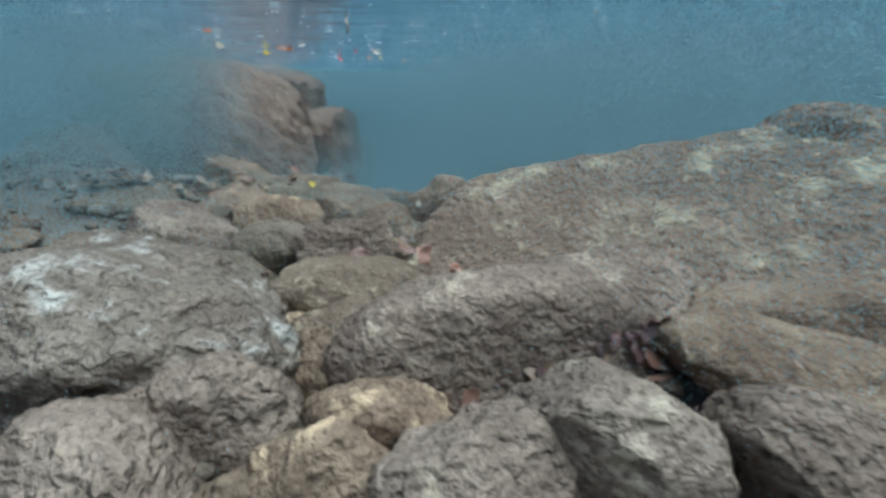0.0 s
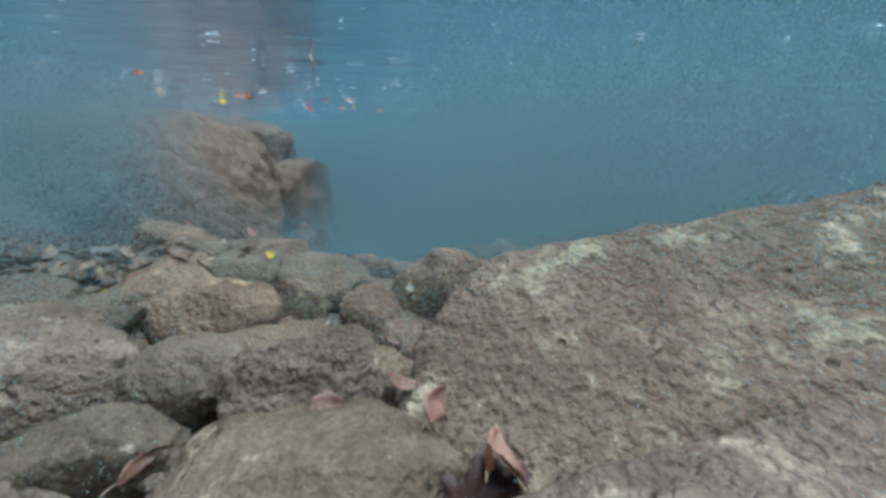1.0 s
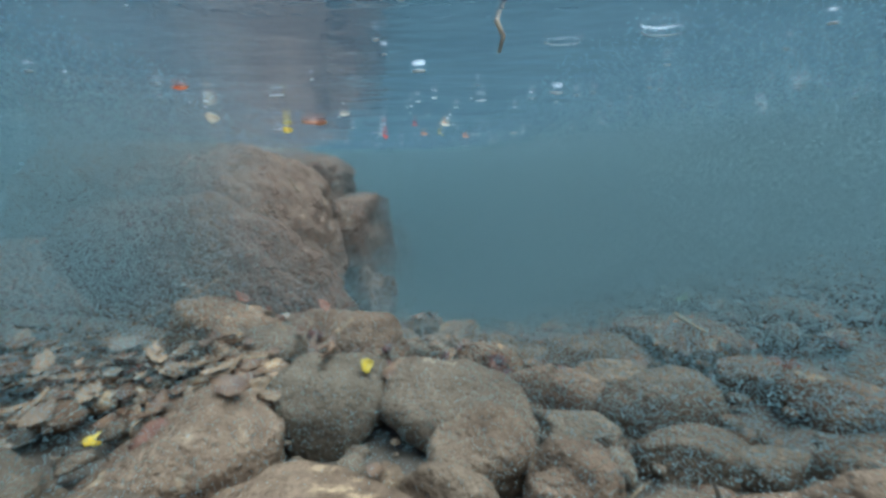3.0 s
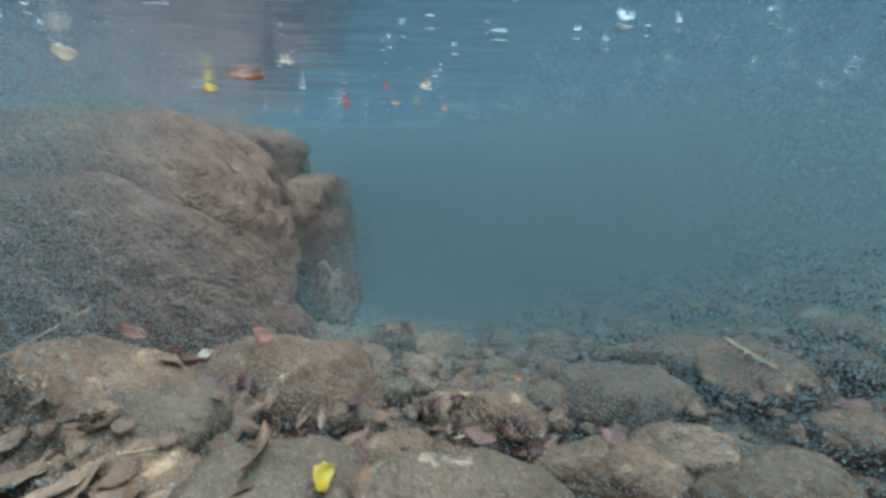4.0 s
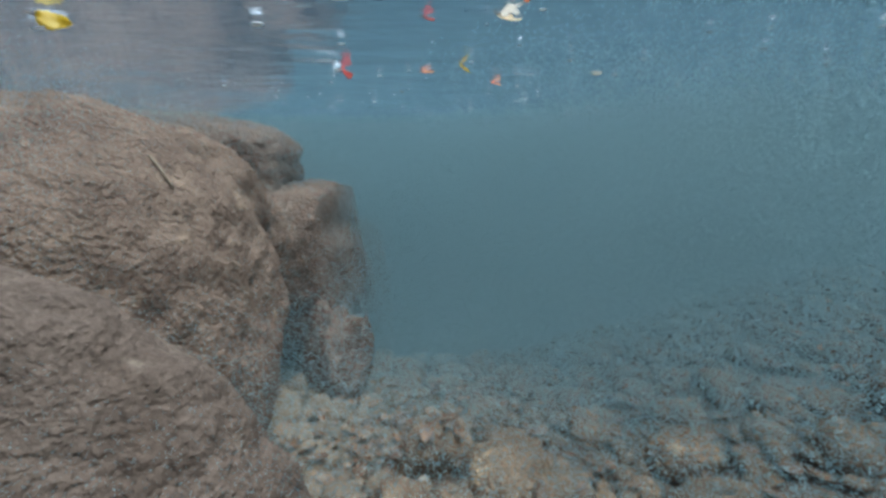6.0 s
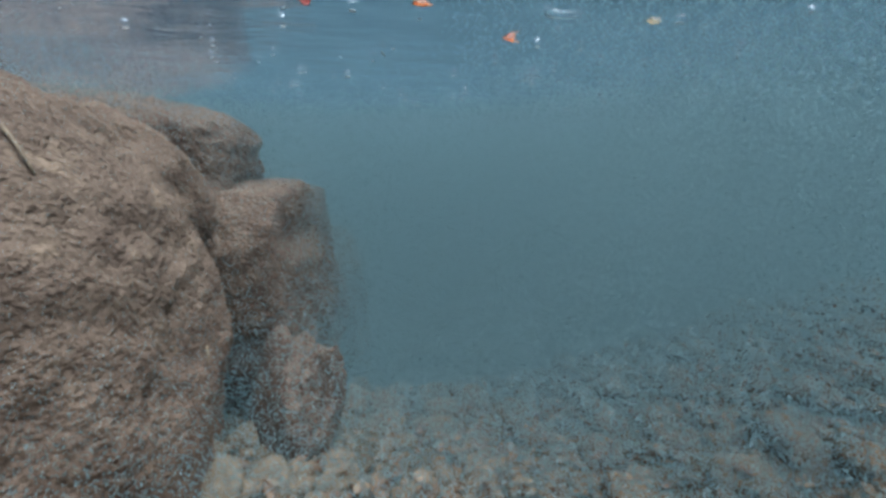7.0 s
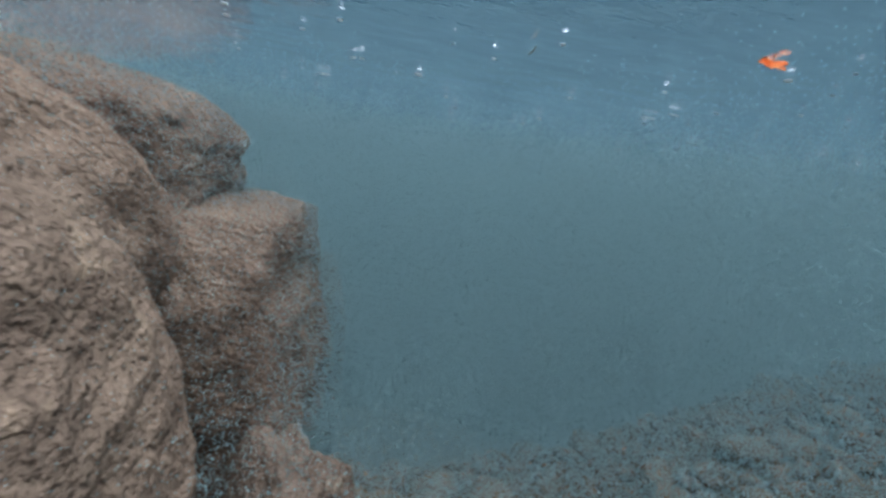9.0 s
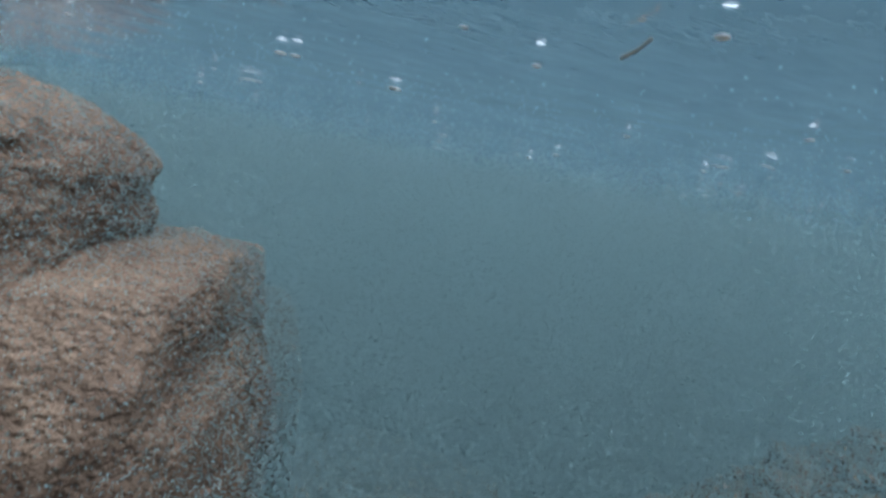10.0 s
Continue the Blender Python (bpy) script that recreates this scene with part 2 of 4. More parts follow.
def bed(x, y):
    """Height of the river bed: shallows that fall away into a pool, with banks to both sides. Past y 4.8 and outside
    the banks it is dropped to keep it out of the camera's view.
    """
    z = float(np.interp(y, (-6, -3, -1, 0, 0.7, 1.5, 2, 2.4, 2.7, 3.26, 4, 4.8, 5.5, 6.5, 8, 12, 40),
                        (2.2, 1.3, 1.12, 1.04, 0.99, 0.93, 0.87, 0.80, 0.70, 0.48, 0.24, -0.05, -1.0, -2.6, -5.0, -10, -13)))
    k = float(np.interp(y, (0, 1.5, 2.5, 4, 5.2, 6), (0.05, 0.1, 0.2, 0.27, 0.27, 0.1)))
    if x > 0.1:
        z += k * min(x - 0.1, 2.2) - 0.25 * max(0.0, x - 2.6)
    if x < -0.7:
        z += 0.16 * min(-0.7 - x, 1.4) - 0.25 * max(0.0, -2.3 - x)
    return z


# ---- setting: bed, water surface, distance ----
def bed_sheet():
    xs = np.concatenate([np.linspace(-18, -3.2, 40), np.linspace(-3, 3.2, 125), np.linspace(3.4, 18, 40)])
    ys = np.concatenate([np.linspace(-13, -0.6, 36), np.linspace(-0.5, 5.6, 125), np.linspace(5.8, 21, 40)])
    verts = []
    for y in ys:
        for x in xs:
            v = Vector((x, y, 0))
            near = 1.0 if -3 < x < 3.3 and -0.6 < y < 5.7 else 2.0
            z = bed(x, y) - 0.03 + 0.03 * min(1.0, max(0.0, (y - 2.2) * 2)) + near * (0.03 * noise.noise(v * 3.0) + 0.018 * noise.fractal(v * 9.0, 0.8, 2.1, 4))
            verts.append((x, y, min(z, SURFACE + 0.4)))
    n = len(xs)
    faces = [(j * n + i, j * n + i + 1, (j + 1) * n + i + 1, (j + 1) * n + i) for j in range(len(ys) - 1) for i in range(n - 1)]
    ob = mesh_object("ground", verts, faces, SILT)
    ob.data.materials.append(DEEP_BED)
    # further off and to the sides the bed takes the colour that imitates haze
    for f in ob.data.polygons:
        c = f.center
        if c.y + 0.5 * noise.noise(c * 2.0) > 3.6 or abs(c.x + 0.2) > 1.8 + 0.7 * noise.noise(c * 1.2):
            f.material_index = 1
    return ob


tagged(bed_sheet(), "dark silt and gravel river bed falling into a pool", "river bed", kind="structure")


def water_sheet():
    xs = np.concatenate([np.linspace(-18, -4.2, 8), np.linspace(-4, 4, 81), np.linspace(4.4, 18, 8)])
    ys = np.concatenate([np.linspace(-13, -0.4, 8), np.linspace(-0.2, 7, 91), np.linspace(7.4, 21, 8)])
    verts = [(x, y, SURFACE + 0.006 * noise.noise(Vector((x * 1.7, y * 4.0, 3))) + 0.004 * noise.noise(Vector((x * 5, y * 9, 7)))) for y in ys for x in xs]
    n = len(xs)
    faces = [(j * n + i, j * n + i + 1, (j + 1) * n + i + 1, (j + 1) * n + i) for j in range(len(ys) - 1) for i in range(n - 1)]
    ob = mesh_object("water", verts, faces, WATER)
    ob.visible_shadow = False
    return ob


tagged(water_sheet(), "rippled blue-grey water surface seen from beneath", "water surface", kind="structure")


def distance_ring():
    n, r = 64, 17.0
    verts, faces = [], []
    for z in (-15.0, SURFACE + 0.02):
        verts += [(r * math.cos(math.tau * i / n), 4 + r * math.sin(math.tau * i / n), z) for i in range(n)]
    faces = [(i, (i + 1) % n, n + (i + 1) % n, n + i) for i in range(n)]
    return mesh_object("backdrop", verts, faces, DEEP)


tagged(distance_ring(), "glowing backdrop coloured as hazy blue-green deep water", "deep water", kind="structure")


# ---- boulders ----
SOLID = []


def boulder(name, centre, half, turn, seed, material, label, square=2.6, lumps=0.14, grit=0.03, facets=5, level=6, rough=0.0, dents=()):
    verts, faces = rock_shape(half, seed, level, square, lumps, grit, facets, rough)
    # hollows worn into the side
    for hollow, wide, deep in dents:
        spot = Vector(hollow) - Vector(centre)
        for i, v in enumerate(verts):
            d = (Vector(v) - spot).length / wide
            if d < 2.2:
                verts[i] = tuple(Vector(v) * (1 - deep * math.exp(-d ** 3) / Vector(v).length))
    ob = mesh_object(name, verts, faces, material)
    ob.matrix_world = pose(*centre, *turn)
    SOLID.append((centre, half))
    return tagged(ob, label, "boulder", group="boulders in the pool")


# the slanting slab: its top face tips towards the shallows, and its near end is cut off askew
SLAB_U, SLAB_N = Vector((0.69, -0.14, 0.157)).normalized(), Vector((-0.285, -0.458, 0.843)).normalized()
SLAB_V = SLAB_N.cross(SLAB_U).normalized()


def slab(corner, half, skew, seed):
    """A thick slab with a sharp far upper corner at the given point."""
    verts, faces = rock_shape((half[0] * 1.05, half[1] * 1.05, half[2] * 1.04), seed, 7, 11.0, 0.03, 0.03, 0, 0.03)
    ob = mesh_object("boulder", [(x + skew * y, y, z) for x, y, z in verts], faces, PALE)
    centre = Vector(corner) - SLAB_U * (skew * half[1] - half[0]) - SLAB_V * half[1] - SLAB_N * half[2]
    turn = Matrix((SLAB_U, SLAB_V, SLAB_N)).transposed().to_4x4()
    ob.matrix_world = Matrix.Translation(centre) @ turn
    SOLID.append((tuple(centre), (0.7, 0.3, 0.25)))
    return tagged(ob, "large slanting boulder with pale yellow crust patches", "boulder", group="boulders in the pool")


slab((0.115, 1.21, 1.238), (0.62, 0.31, 0.19), 0.57, 11)
boulder("boulder", (0.99, 1.06, 1.26), (0.19, 0.14, 0.205), (0, 12, -12), 21, PALE, "rounded hump of brown rock at the slab's high end", square=2.2, lumps=0.08, facets=0, level=6, rough=0.03)
boulder("boulder", (-1.72, 2.83, 0.52), (0.87, 0.38, 0.875), (0, 0, 0), 12, DUSKY, "rough rusty-brown rounded boulder beside the leaf bank", square=2.0, lumps=0.05, facets=0, level=7, rough=0.016)
boulder("boulder", (-1.95, 3.62, 0.72), (0.77, 0.70, 0.93), (0, 0, 0), 13, RUSTY, "big brown boulder undercut above a dark hollow", square=2.25, lumps=0.06, facets=0, level=7, rough=0.013,
        dents=(((-1.172, 3.67, 1.01), 0.028, 0.06), ((-1.165, 3.72, 1.05), 0.022, 0.05), ((-1.215, 3.60, 1.0), 0.018, 0.04), ((-1.478, 3.83, 1.435), 0.06, 0.06), ((-1.44, 3.86, 1.26), 0.035, 0.04),
               ((-1.30, 3.22, 1.05), 0.05, 0.04), ((-1.35, 3.35, 0.98), 0.02, 0.03), ((-1.22, 3.45, 0.86), 0.02, 0.03), ((-1.15, 3.85, 0.55), 0.16, 0.14)))
boulder("boulder", (-1.59, 4.80, 0.70), (0.67, 0.58, 0.56), (0, 0, -8), 14, RUSTY, "tall blocky brown boulder standing in the pool", square=4.0, lumps=0.1, facets=4, level=6, rough=0.02)
boulder("boulder", (-1.98, 4.18, 1.12), (0.60, 0.42, 0.52), (0, 18, 8), 18, RUSTY, "brown ridge of rock leaning up towards the surface", square=2.6, lumps=0.14, facets=5, level=6, rough=0.024)
boulder("boulder", (-1.97, 4.72, 1.43), (0.63, 0.46, 0.27), (4, 8, -10), 15, RUSTY, "rounded boulder resting on another and reaching the surface", square=2.8, lumps=0.1, facets=0, level=6, rough=0.02)
boulder("boulder", (-1.08, 4.00, 0.23), (0.15, 0.30, 0.42), (-10, 16, 30), 16, DUSKY, "upright slab at the foot of the rock wall", square=4.5, lumps=0.2, facets=9, level=6, rough=0.05)
boulder("boulder", (-2.35, 2.70, 0.62), (0.62, 0.60, 0.60), (0, 0, 0), 19, DUSKY, "low dusky boulder on the bank beside the leaf bank", square=2.0, lumps=0.1, facets=2, level=5)
boulder("boulder", (-2.6, 4.1, 1.05), (0.85, 0.95, 0.76), (0, 6, 0), 20, DUSKY, "long dusky bank rock rising towards the surface", square=2.2, lumps=0.12, facets=3, level=5)
boulder("boulder", (-1.40, 5.60, -0.22), (0.50, 0.40, 1.10), (0, 5, -6), 17, HAZE_TONED, "haze-toned boulder deep in the pool behind others", square=2.8, lumps=0.2, facets=4, level=5)

# ---- river stones ----
PLACED = []
STONES = {"brown": (STONE, "silty brown river stone on the bed"), "tan": (TAN, "tan river stone with pale crust"),
          "grey": (GREY, "smooth grey silted river stone"), "crust": (CRUST, "dark pitted stone with white crust on its face"),
          "rough": (ROUGH, "rough pinkish-brown pitted stone in the shallows")}


def stone(x, y, w, d, h, kind="brown", turn=0.0, tilt=(0.0, 0.0), lift=0.0, square=2.4, level=None, rough=0.025, facets=6):
    """A stone of width w, depth d that stands h proud of the bed."""
    material, label = STONES[kind]
    seed = len(PLACED) + 100
    level = level or (5 if y < 1.4 else 4)
    whole = h * 1.4 + 0.04
    verts, faces = rock_shape((w / 2 * 1.14, d / 2 * 1.14, whole / 2), seed, level, square, 0.13, 0.05, facets, rough)
    ob = mesh_object("river_stone", verts, faces, material)
    ob.matrix_world = pose(x, y, bed(x, y) + h + lift - whole / 2, tilt[0], tilt[1], turn)
    PLACED.append((x, y, max(w, d) / 2))
    return tagged(ob, label, "stone", group="stones on the river bed")


stone(-0.54, 0.55, 0.62, 0.36, 0.245, "crust", 0, (6, 6), square=2.2, level=6, rough=0.045, facets=3)
stone(-0.268, 0.47, 0.21, 0.18, 0.133, "rough", 16, (-4, -4), level=5, rough=0.035)
stone(-0.326, 0.31, 0.20, 0.16, 0.132, "rough", -5, (0, -3), rough=0.035)
stone(-0.172, 0.58, 0.12, 0.10, 0.087, "tan", -35, (-8, 12), rough=0.035)
stone(-0.142, 0.68, 0.19, 0.14, 0.098, "brown", 11, (4, -2), rough=0.035)
stone(-0.179, 0.87, 0.41, 0.26, 0.138, "brown", 8, (-6, 2), level=5, rough=0.035)
stone(0.173, 0.63, 0.61, 0.23, 0.211, "rough", 10, (4, -11), level=5, rough=0.035)
stone(-0.037, 0.43, 0.18, 0.09, 0.100, "tan", 4, (0, 2), rough=0.035)
stone(0.216, 0.37, 0.22, 0.14, 0.167, "rough", -18, (8, 10), level=5, rough=0.035)
stone(-0.089, 0.34, 0.15, 0.09, 0.104, "tan", 10, (1, -6), rough=0.035)
stone(0.075, 0.33, 0.21, 0.15, 0.142, "rough", 1, (-1, 4), level=5, rough=0.035)
stone(0.668, 0.66, 0.38, 0.21, 0.163, "brown", -4, (6, -2), level=5, rough=0.035)
stone(0.612, 0.54, 0.38, 0.17, 0.098, "brown", -8, (3, 6), level=5, rough=0.035)
stone(0.819, 0.61, 0.24, 0.12, 0.086, "brown", 2, (3, -3), level=5, rough=0.035)
stone(0.471, 0.33, 0.25, 0.15, 0.145, "rough", -22, (5, 9), level=5, rough=0.035)
stone(0.600, 0.44, 0.21, 0.11, 0.053, "brown", -15, (5, 6), level=5, rough=0.035)
stone(-0.181, 0.32, 0.09, 0.06, 0.067, "tan", 12, (0, 0), rough=0.035)
stone(-0.759, 1.12, 0.37, 0.23, 0.186, "rough", -6, (4, 7), level=5, rough=0.035)
stone(-0.220, 1.02, 0.29, 0.17, 0.184, "rough", 14, (4, -4), level=5, rough=0.035)
stone(-0.431, 1.09, 0.25, 0.15, 0.141, "grey", 9, (2, -6), level=5, rough=0.035)
stone(-0.538, 0.93, 0.27, 0.13, 0.111, "grey", 14, (3, -8), level=5, rough=0.035)
stone(-0.432, 1.06, 0.08, 0.06, 0.055, "tan", 20, (0, 20), rough=0.035)
stone(-0.391, 1.27, 0.39, 0.17, 0.088, "brown", -4, (2, 3))
stone(-0.784, 1.30, 0.17, 0.12, 0.058, "brown", 8, (2, 3))
stone(-0.111, 1.14, 0.14, 0.10, 0.101, "tan", 12, (3, -3), rough=0.035)
stone(-0.020, 1.21, 0.10, 0.07, 0.069, "tan", -12, (3, 3))
stone(-0.154, 1.30, 0.07, 0.06, 0.053, "tan", 0, (0, 0))
stone(-0.643, 1.50, 0.40, 0.22, 0.140, "tan", -12, (-4, -6))
stone(-0.416, 1.60, 0.15, 0.12, 0.125, "brown", 10, (3, -4))
stone(-0.153, 1.46, 0.21, 0.15, 0.094, "brown", -8, (3, 2))
stone(-0.045, 1.33, 0.18, 0.13, 0.088, "brown", 4, (3, 6))
stone(-0.713, 1.95, 0.30, 0.23, 0.155, "grey", 8, (2, 0))
stone(-0.404, 1.93, 0.37, 0.22, 0.132, "grey", -6, (4, 8))
stone(-0.339, 1.78, 0.20, 0.14, 0.109, "brown", 14, (3, 2))
stone(-1.093, 2.19, 0.39, 0.27, 0.173, "grey", -4, (3, 4))
stone(-0.970, 2.02, 0.23, 0.14, 0.105, "tan", 5, (2, -4))
stone(-0.906, 1.70, 0.30, 0.23, 0.127, "brown", 20, (4, -2))
stone(-0.794, 2.42, 0.42, 0.25, 0.174, "brown", -10, (4, -4))
stone(-1.166, 1.51, 0.29, 0.20, 0.080, "grey", 8, (3, 3))
stone(-0.875, 1.31, 0.34, 0.17, 0.095, "grey", 12, (3, -4))
stone(-0.950, 1.50, 0.20, 0.12, 0.060, "grey", 20, (3, -6))
stone(0.084, 1.78, 0.21, 0.15, 0.070, "grey", -6, (2, 4))
stone(0.258, 1.72, 0.22, 0.13, 0.044, "grey", -14, (2, 6))
stone(0.038, 1.55, 0.20, 0.14, 0.066, "grey", -14, (2, 8))
stone(-0.119, 1.88, 0.20, 0.12, 0.068, "grey", 6, (2, 2))
stone(-0.189, 1.66, 0.15, 0.12, 0.092, "brown", 0, (2, 4))
stone(0.832, 1.98, 0.44, 0.22, 0.049, "grey", -6, (2, 2))
stone(0.971, 1.74, 0.40, 0.20, 0.113, "grey", -4, (2, -2))
stone(0.457, 2.36, 0.31, 0.25, 0.086, "tan", 6, (2, 0))
stone(0.505, 1.92, 0.22, 0.16, 0.065, "brown", -4, (2, 3))
stone(0.054, 1.42, 0.32, 0.14, 0.237, "brown", -14, (3, 6))
stone(0.324, 1.62, 0.22, 0.13, 0.156, "grey", -10, (2, 4))
stone(0.137, 1.36, 0.20, 0.10, 0.142, "brown", -18, (3, 5))
stone(0.485, 1.54, 0.16, 0.11, 0.108, "tan", -8, (2, 0))
stone(-0.151, 1.42, 0.20, 0.14, 0.139, "brown", 8, (3, -4))
stone(0.013, 1.42, 0.21, 0.12, 0.139, "grey", -14, (3, 6))
stone(-0.073, 1.56, 0.15, 0.09, 0.100, "grey", -6, (2, 4))
stone(-0.184, 1.68, 0.15, 0.11, 0.103, "brown", 0, (0, 4))
stone(0.105, 1.96, 0.26, 0.15, 0.127, "grey", -4, (2, -4))
stone(-0.085, 2.02, 0.19, 0.11, 0.091, "brown", 4, (2, 2))
stone(0.112, 2.42, 0.34, 0.21, 0.072, "grey", -4, (2, 4))
stone(-0.231, 2.45, 0.21, 0.12, 0.040, "grey", 4, (2, 2))
stone(0.443, 2.06, 0.21, 0.13, 0.060, "brown", -6, (2, 4))
stone(-1.148, 2.22, 0.40, 0.24, 0.185, "tan", -10, (3, 8))
stone(-1.035, 2.08, 0.16, 0.11, 0.108, "tan", 6, (2, -4))
stone(-0.919, 2.48, 0.39, 0.28, 0.135, "brown", -6, (3, 4))
stone(-0.900, 2.14, 0.12, 0.09, 0.079, "grey", 4, (2, 0))
stone(-0.705, 2.10, 0.17, 0.10, 0.118, "brown", -4, (2, 2))
stone(-0.525, 2.10, 0.16, 0.10, 0.111, "brown", 6, (2, 2))
stone(-0.297, 2.22, 0.20, 0.14, 0.113, "tan", -8, (2, 6))
stone(0.089, 2.34, 0.36, 0.20, 0.106, "grey", 4, (2, 2))
stone(-0.687, 2.34, 0.25, 0.12, 0.121, "grey", -14, (6, 14))
stone(-0.380, 2.38, 0.16, 0.09, 0.046, "tan", 2, (2, 2))
stone(-0.098, 2.42, 0.14, 0.10, 0.046, "grey", 2, (2, -12))
stone(-0.156, 2.24, 0.08, 0.06, 0.057, "brown", 2, (2, 2))
stone(-0.178, 2.04, 0.17, 0.10, 0.136, "brown", 2, (2, 2))
stone(0.031, 2.06, 0.21, 0.12, 0.114, "brown", -6, (2, 2))
stone(0.585, 2.62, 0.39, 0.19, 0.049, "grey", -4, (2, 2))
stone(-0.381, 2.42, 0.15, 0.09, 0.036, "tan", 0, (2, 2))
stone(-0.555, 2.50, 0.12, 0.08, 0.065, "grey", 4, (2, 2))
stone(-0.282, 2.50, 0.20, 0.09, 0.058, "grey", 8, (2, -8))
stone(-0.446, 2.54, 0.09, 0.06, 0.037, "grey", -4, (2, 2))
stone(-0.200, 2.45, 0.15, 0.09, 0.040, "grey", 4, (2, 2))
stone(-0.031, 2.86, 0.10, 0.08, 0.048, "brown", 0, (0, 0))
stone(-0.279, 2.74, 0.17, 0.10, 0.051, "grey", -2, (2, 2))
stone(-0.447, 2.73, 0.18, 0.11, 0.052, "grey", 6, (2, 2))
stone(0.122, 2.91, 0.26, 0.13, 0.076, "grey", 2, (2, 2))
stone(-0.064, 2.39, 0.12, 0.09, 0.039, "grey", 2, (2, 2))
stone(0.118, 2.34, 0.31, 0.15, 0.087, "brown", -4, (2, 2))
stone(0.403, 2.50, 0.35, 0.17, 0.091, "brown", -6, (2, 2))
stone(-0.827, 2.91, 0.14, 0.10, 0.044, "grey", 2, (2, 2))
stone(-0.841, 2.92, 0.19, 0.13, 0.046, "grey", 0, (2, 2))
stone(-0.601, 3.25, 0.25, 0.20, 0.165, "brown", 10, (0, 0))
stone(-0.263, 2.93, 0.22, 0.11, 0.063, "grey", 0, (0, 0))
stone(-0.012, 2.85, 0.11, 0.07, 0.035, "grey", 0, (0, 0))
stone(0.102, 2.90, 0.24, 0.12, 0.072, "grey", 0, (0, 0))
stone(-0.463, 2.74, 0.20, 0.12, 0.058, "brown", 0, (0, 0))


# scattered stones between them, smaller and half sunk
rng = random.Random(5)
kinds = []
for k, (material, label) in enumerate(((STONE, "small brown stone half sunk in silt"), (GREY, "small grey stone half sunk in silt"), (TAN, "small tan stone half sunk in silt"), (HAZE_TONED, "haze-toned cobble on the pool floor"))):
    for j in range(4):
        verts, faces = rock_shape((0.5, 0.36 + 0.04 * j, 0.26 + 0.03 * j), 300 + 10 * k + j, 3, 2.6, 0.18, 0.05, 4)
        me = bpy.data.meshes.new("cobble")
        me.from_pydata(verts, [], faces)
        me.materials.append(material)
        me.polygons.foreach_set("use_smooth", [True] * len(me.polygons))
        kinds.append((me, label, k))
count = 0
for tries in range(6000):
    x, y = rng.uniform(-1.3, 2.2), rng.uniform(0.15, 4.9)
    if x > 0.9 and y < 1.9:
        continue
    w = rng.uniform(0.06, 0.15) if y < 2.4 else rng.uniform(0.09, 0.26)
    if any((x - a) ** 2 + (y - b) ** 2 < (0.62 * r + 0.42 * w) ** 2 for a, b, r in PLACED):
        continue
    deep = y > 2.8 + 0.7 * rng.random() or x > 0.9
    pool = [q for q in kinds if (q[2] == 3 if deep else q[2] != 3)]
    me, label, k = rng.choice(pool)
    ob = new("cobble", me)
    ob.matrix_world = pose(x, y, bed(x, y) + (0.10 if not deep else -0.02) * w, rng.uniform(-15, 15), rng.uniform(-15, 15), rng.uniform(0, 360)) @ Matrix.Diagonal((w, w, w, 1))
    tagged(ob, label, "stone", group="cobbles between the stones")
    PLACED.append((x, y, w / 2))
    count += 1
    if count >= 290:
        break


def gravel(seed, number, y0, y1, material):
    """Fine gravel and pebbles between the stones, too many to count."""
    r = np.random.RandomState(seed)
    dirs, faces = ball(1)
    verts, allfaces = [], []
    for k in range(number):
        x, y = r.uniform(-2.2, 2.6), r.uniform(y0, y1)
        s = r.uniform(0.008, 0.035) * (1 if y < 2.6 else 1.7)
        half = np.array([1, r.uniform(0.6, 0.9), r.uniform(0.35, 0.6)]) * s
        a = r.uniform(0, 6.28)
        p = dirs * half * (1 + 0.15 * r.normal(size=(len(dirs), 1)))
        c, q = math.cos(a), math.sin(a)
        p = np.stack([p[:, 0] * c - p[:, 1] * q + x, p[:, 0] * q + p[:, 1] * c + y, p[:, 2] + bed(x, y) + 0.012], 1)
        n = len(verts)
        verts += p.tolist()
        allfaces += [[i + n for i in f] for f in faces]
    return mesh_object("gravel", verts, allfaces, material)


tagged(gravel(9, 1500, 0.1, 2.6, GREY), "fine grey-brown gravel between the river stones", "gravel", kind="stuff")
tagged(gravel(10, 1500, 2.5, 5.2, HAZE_TONED), "haze-toned gravel on the pool floor", "gravel", kind="stuff")

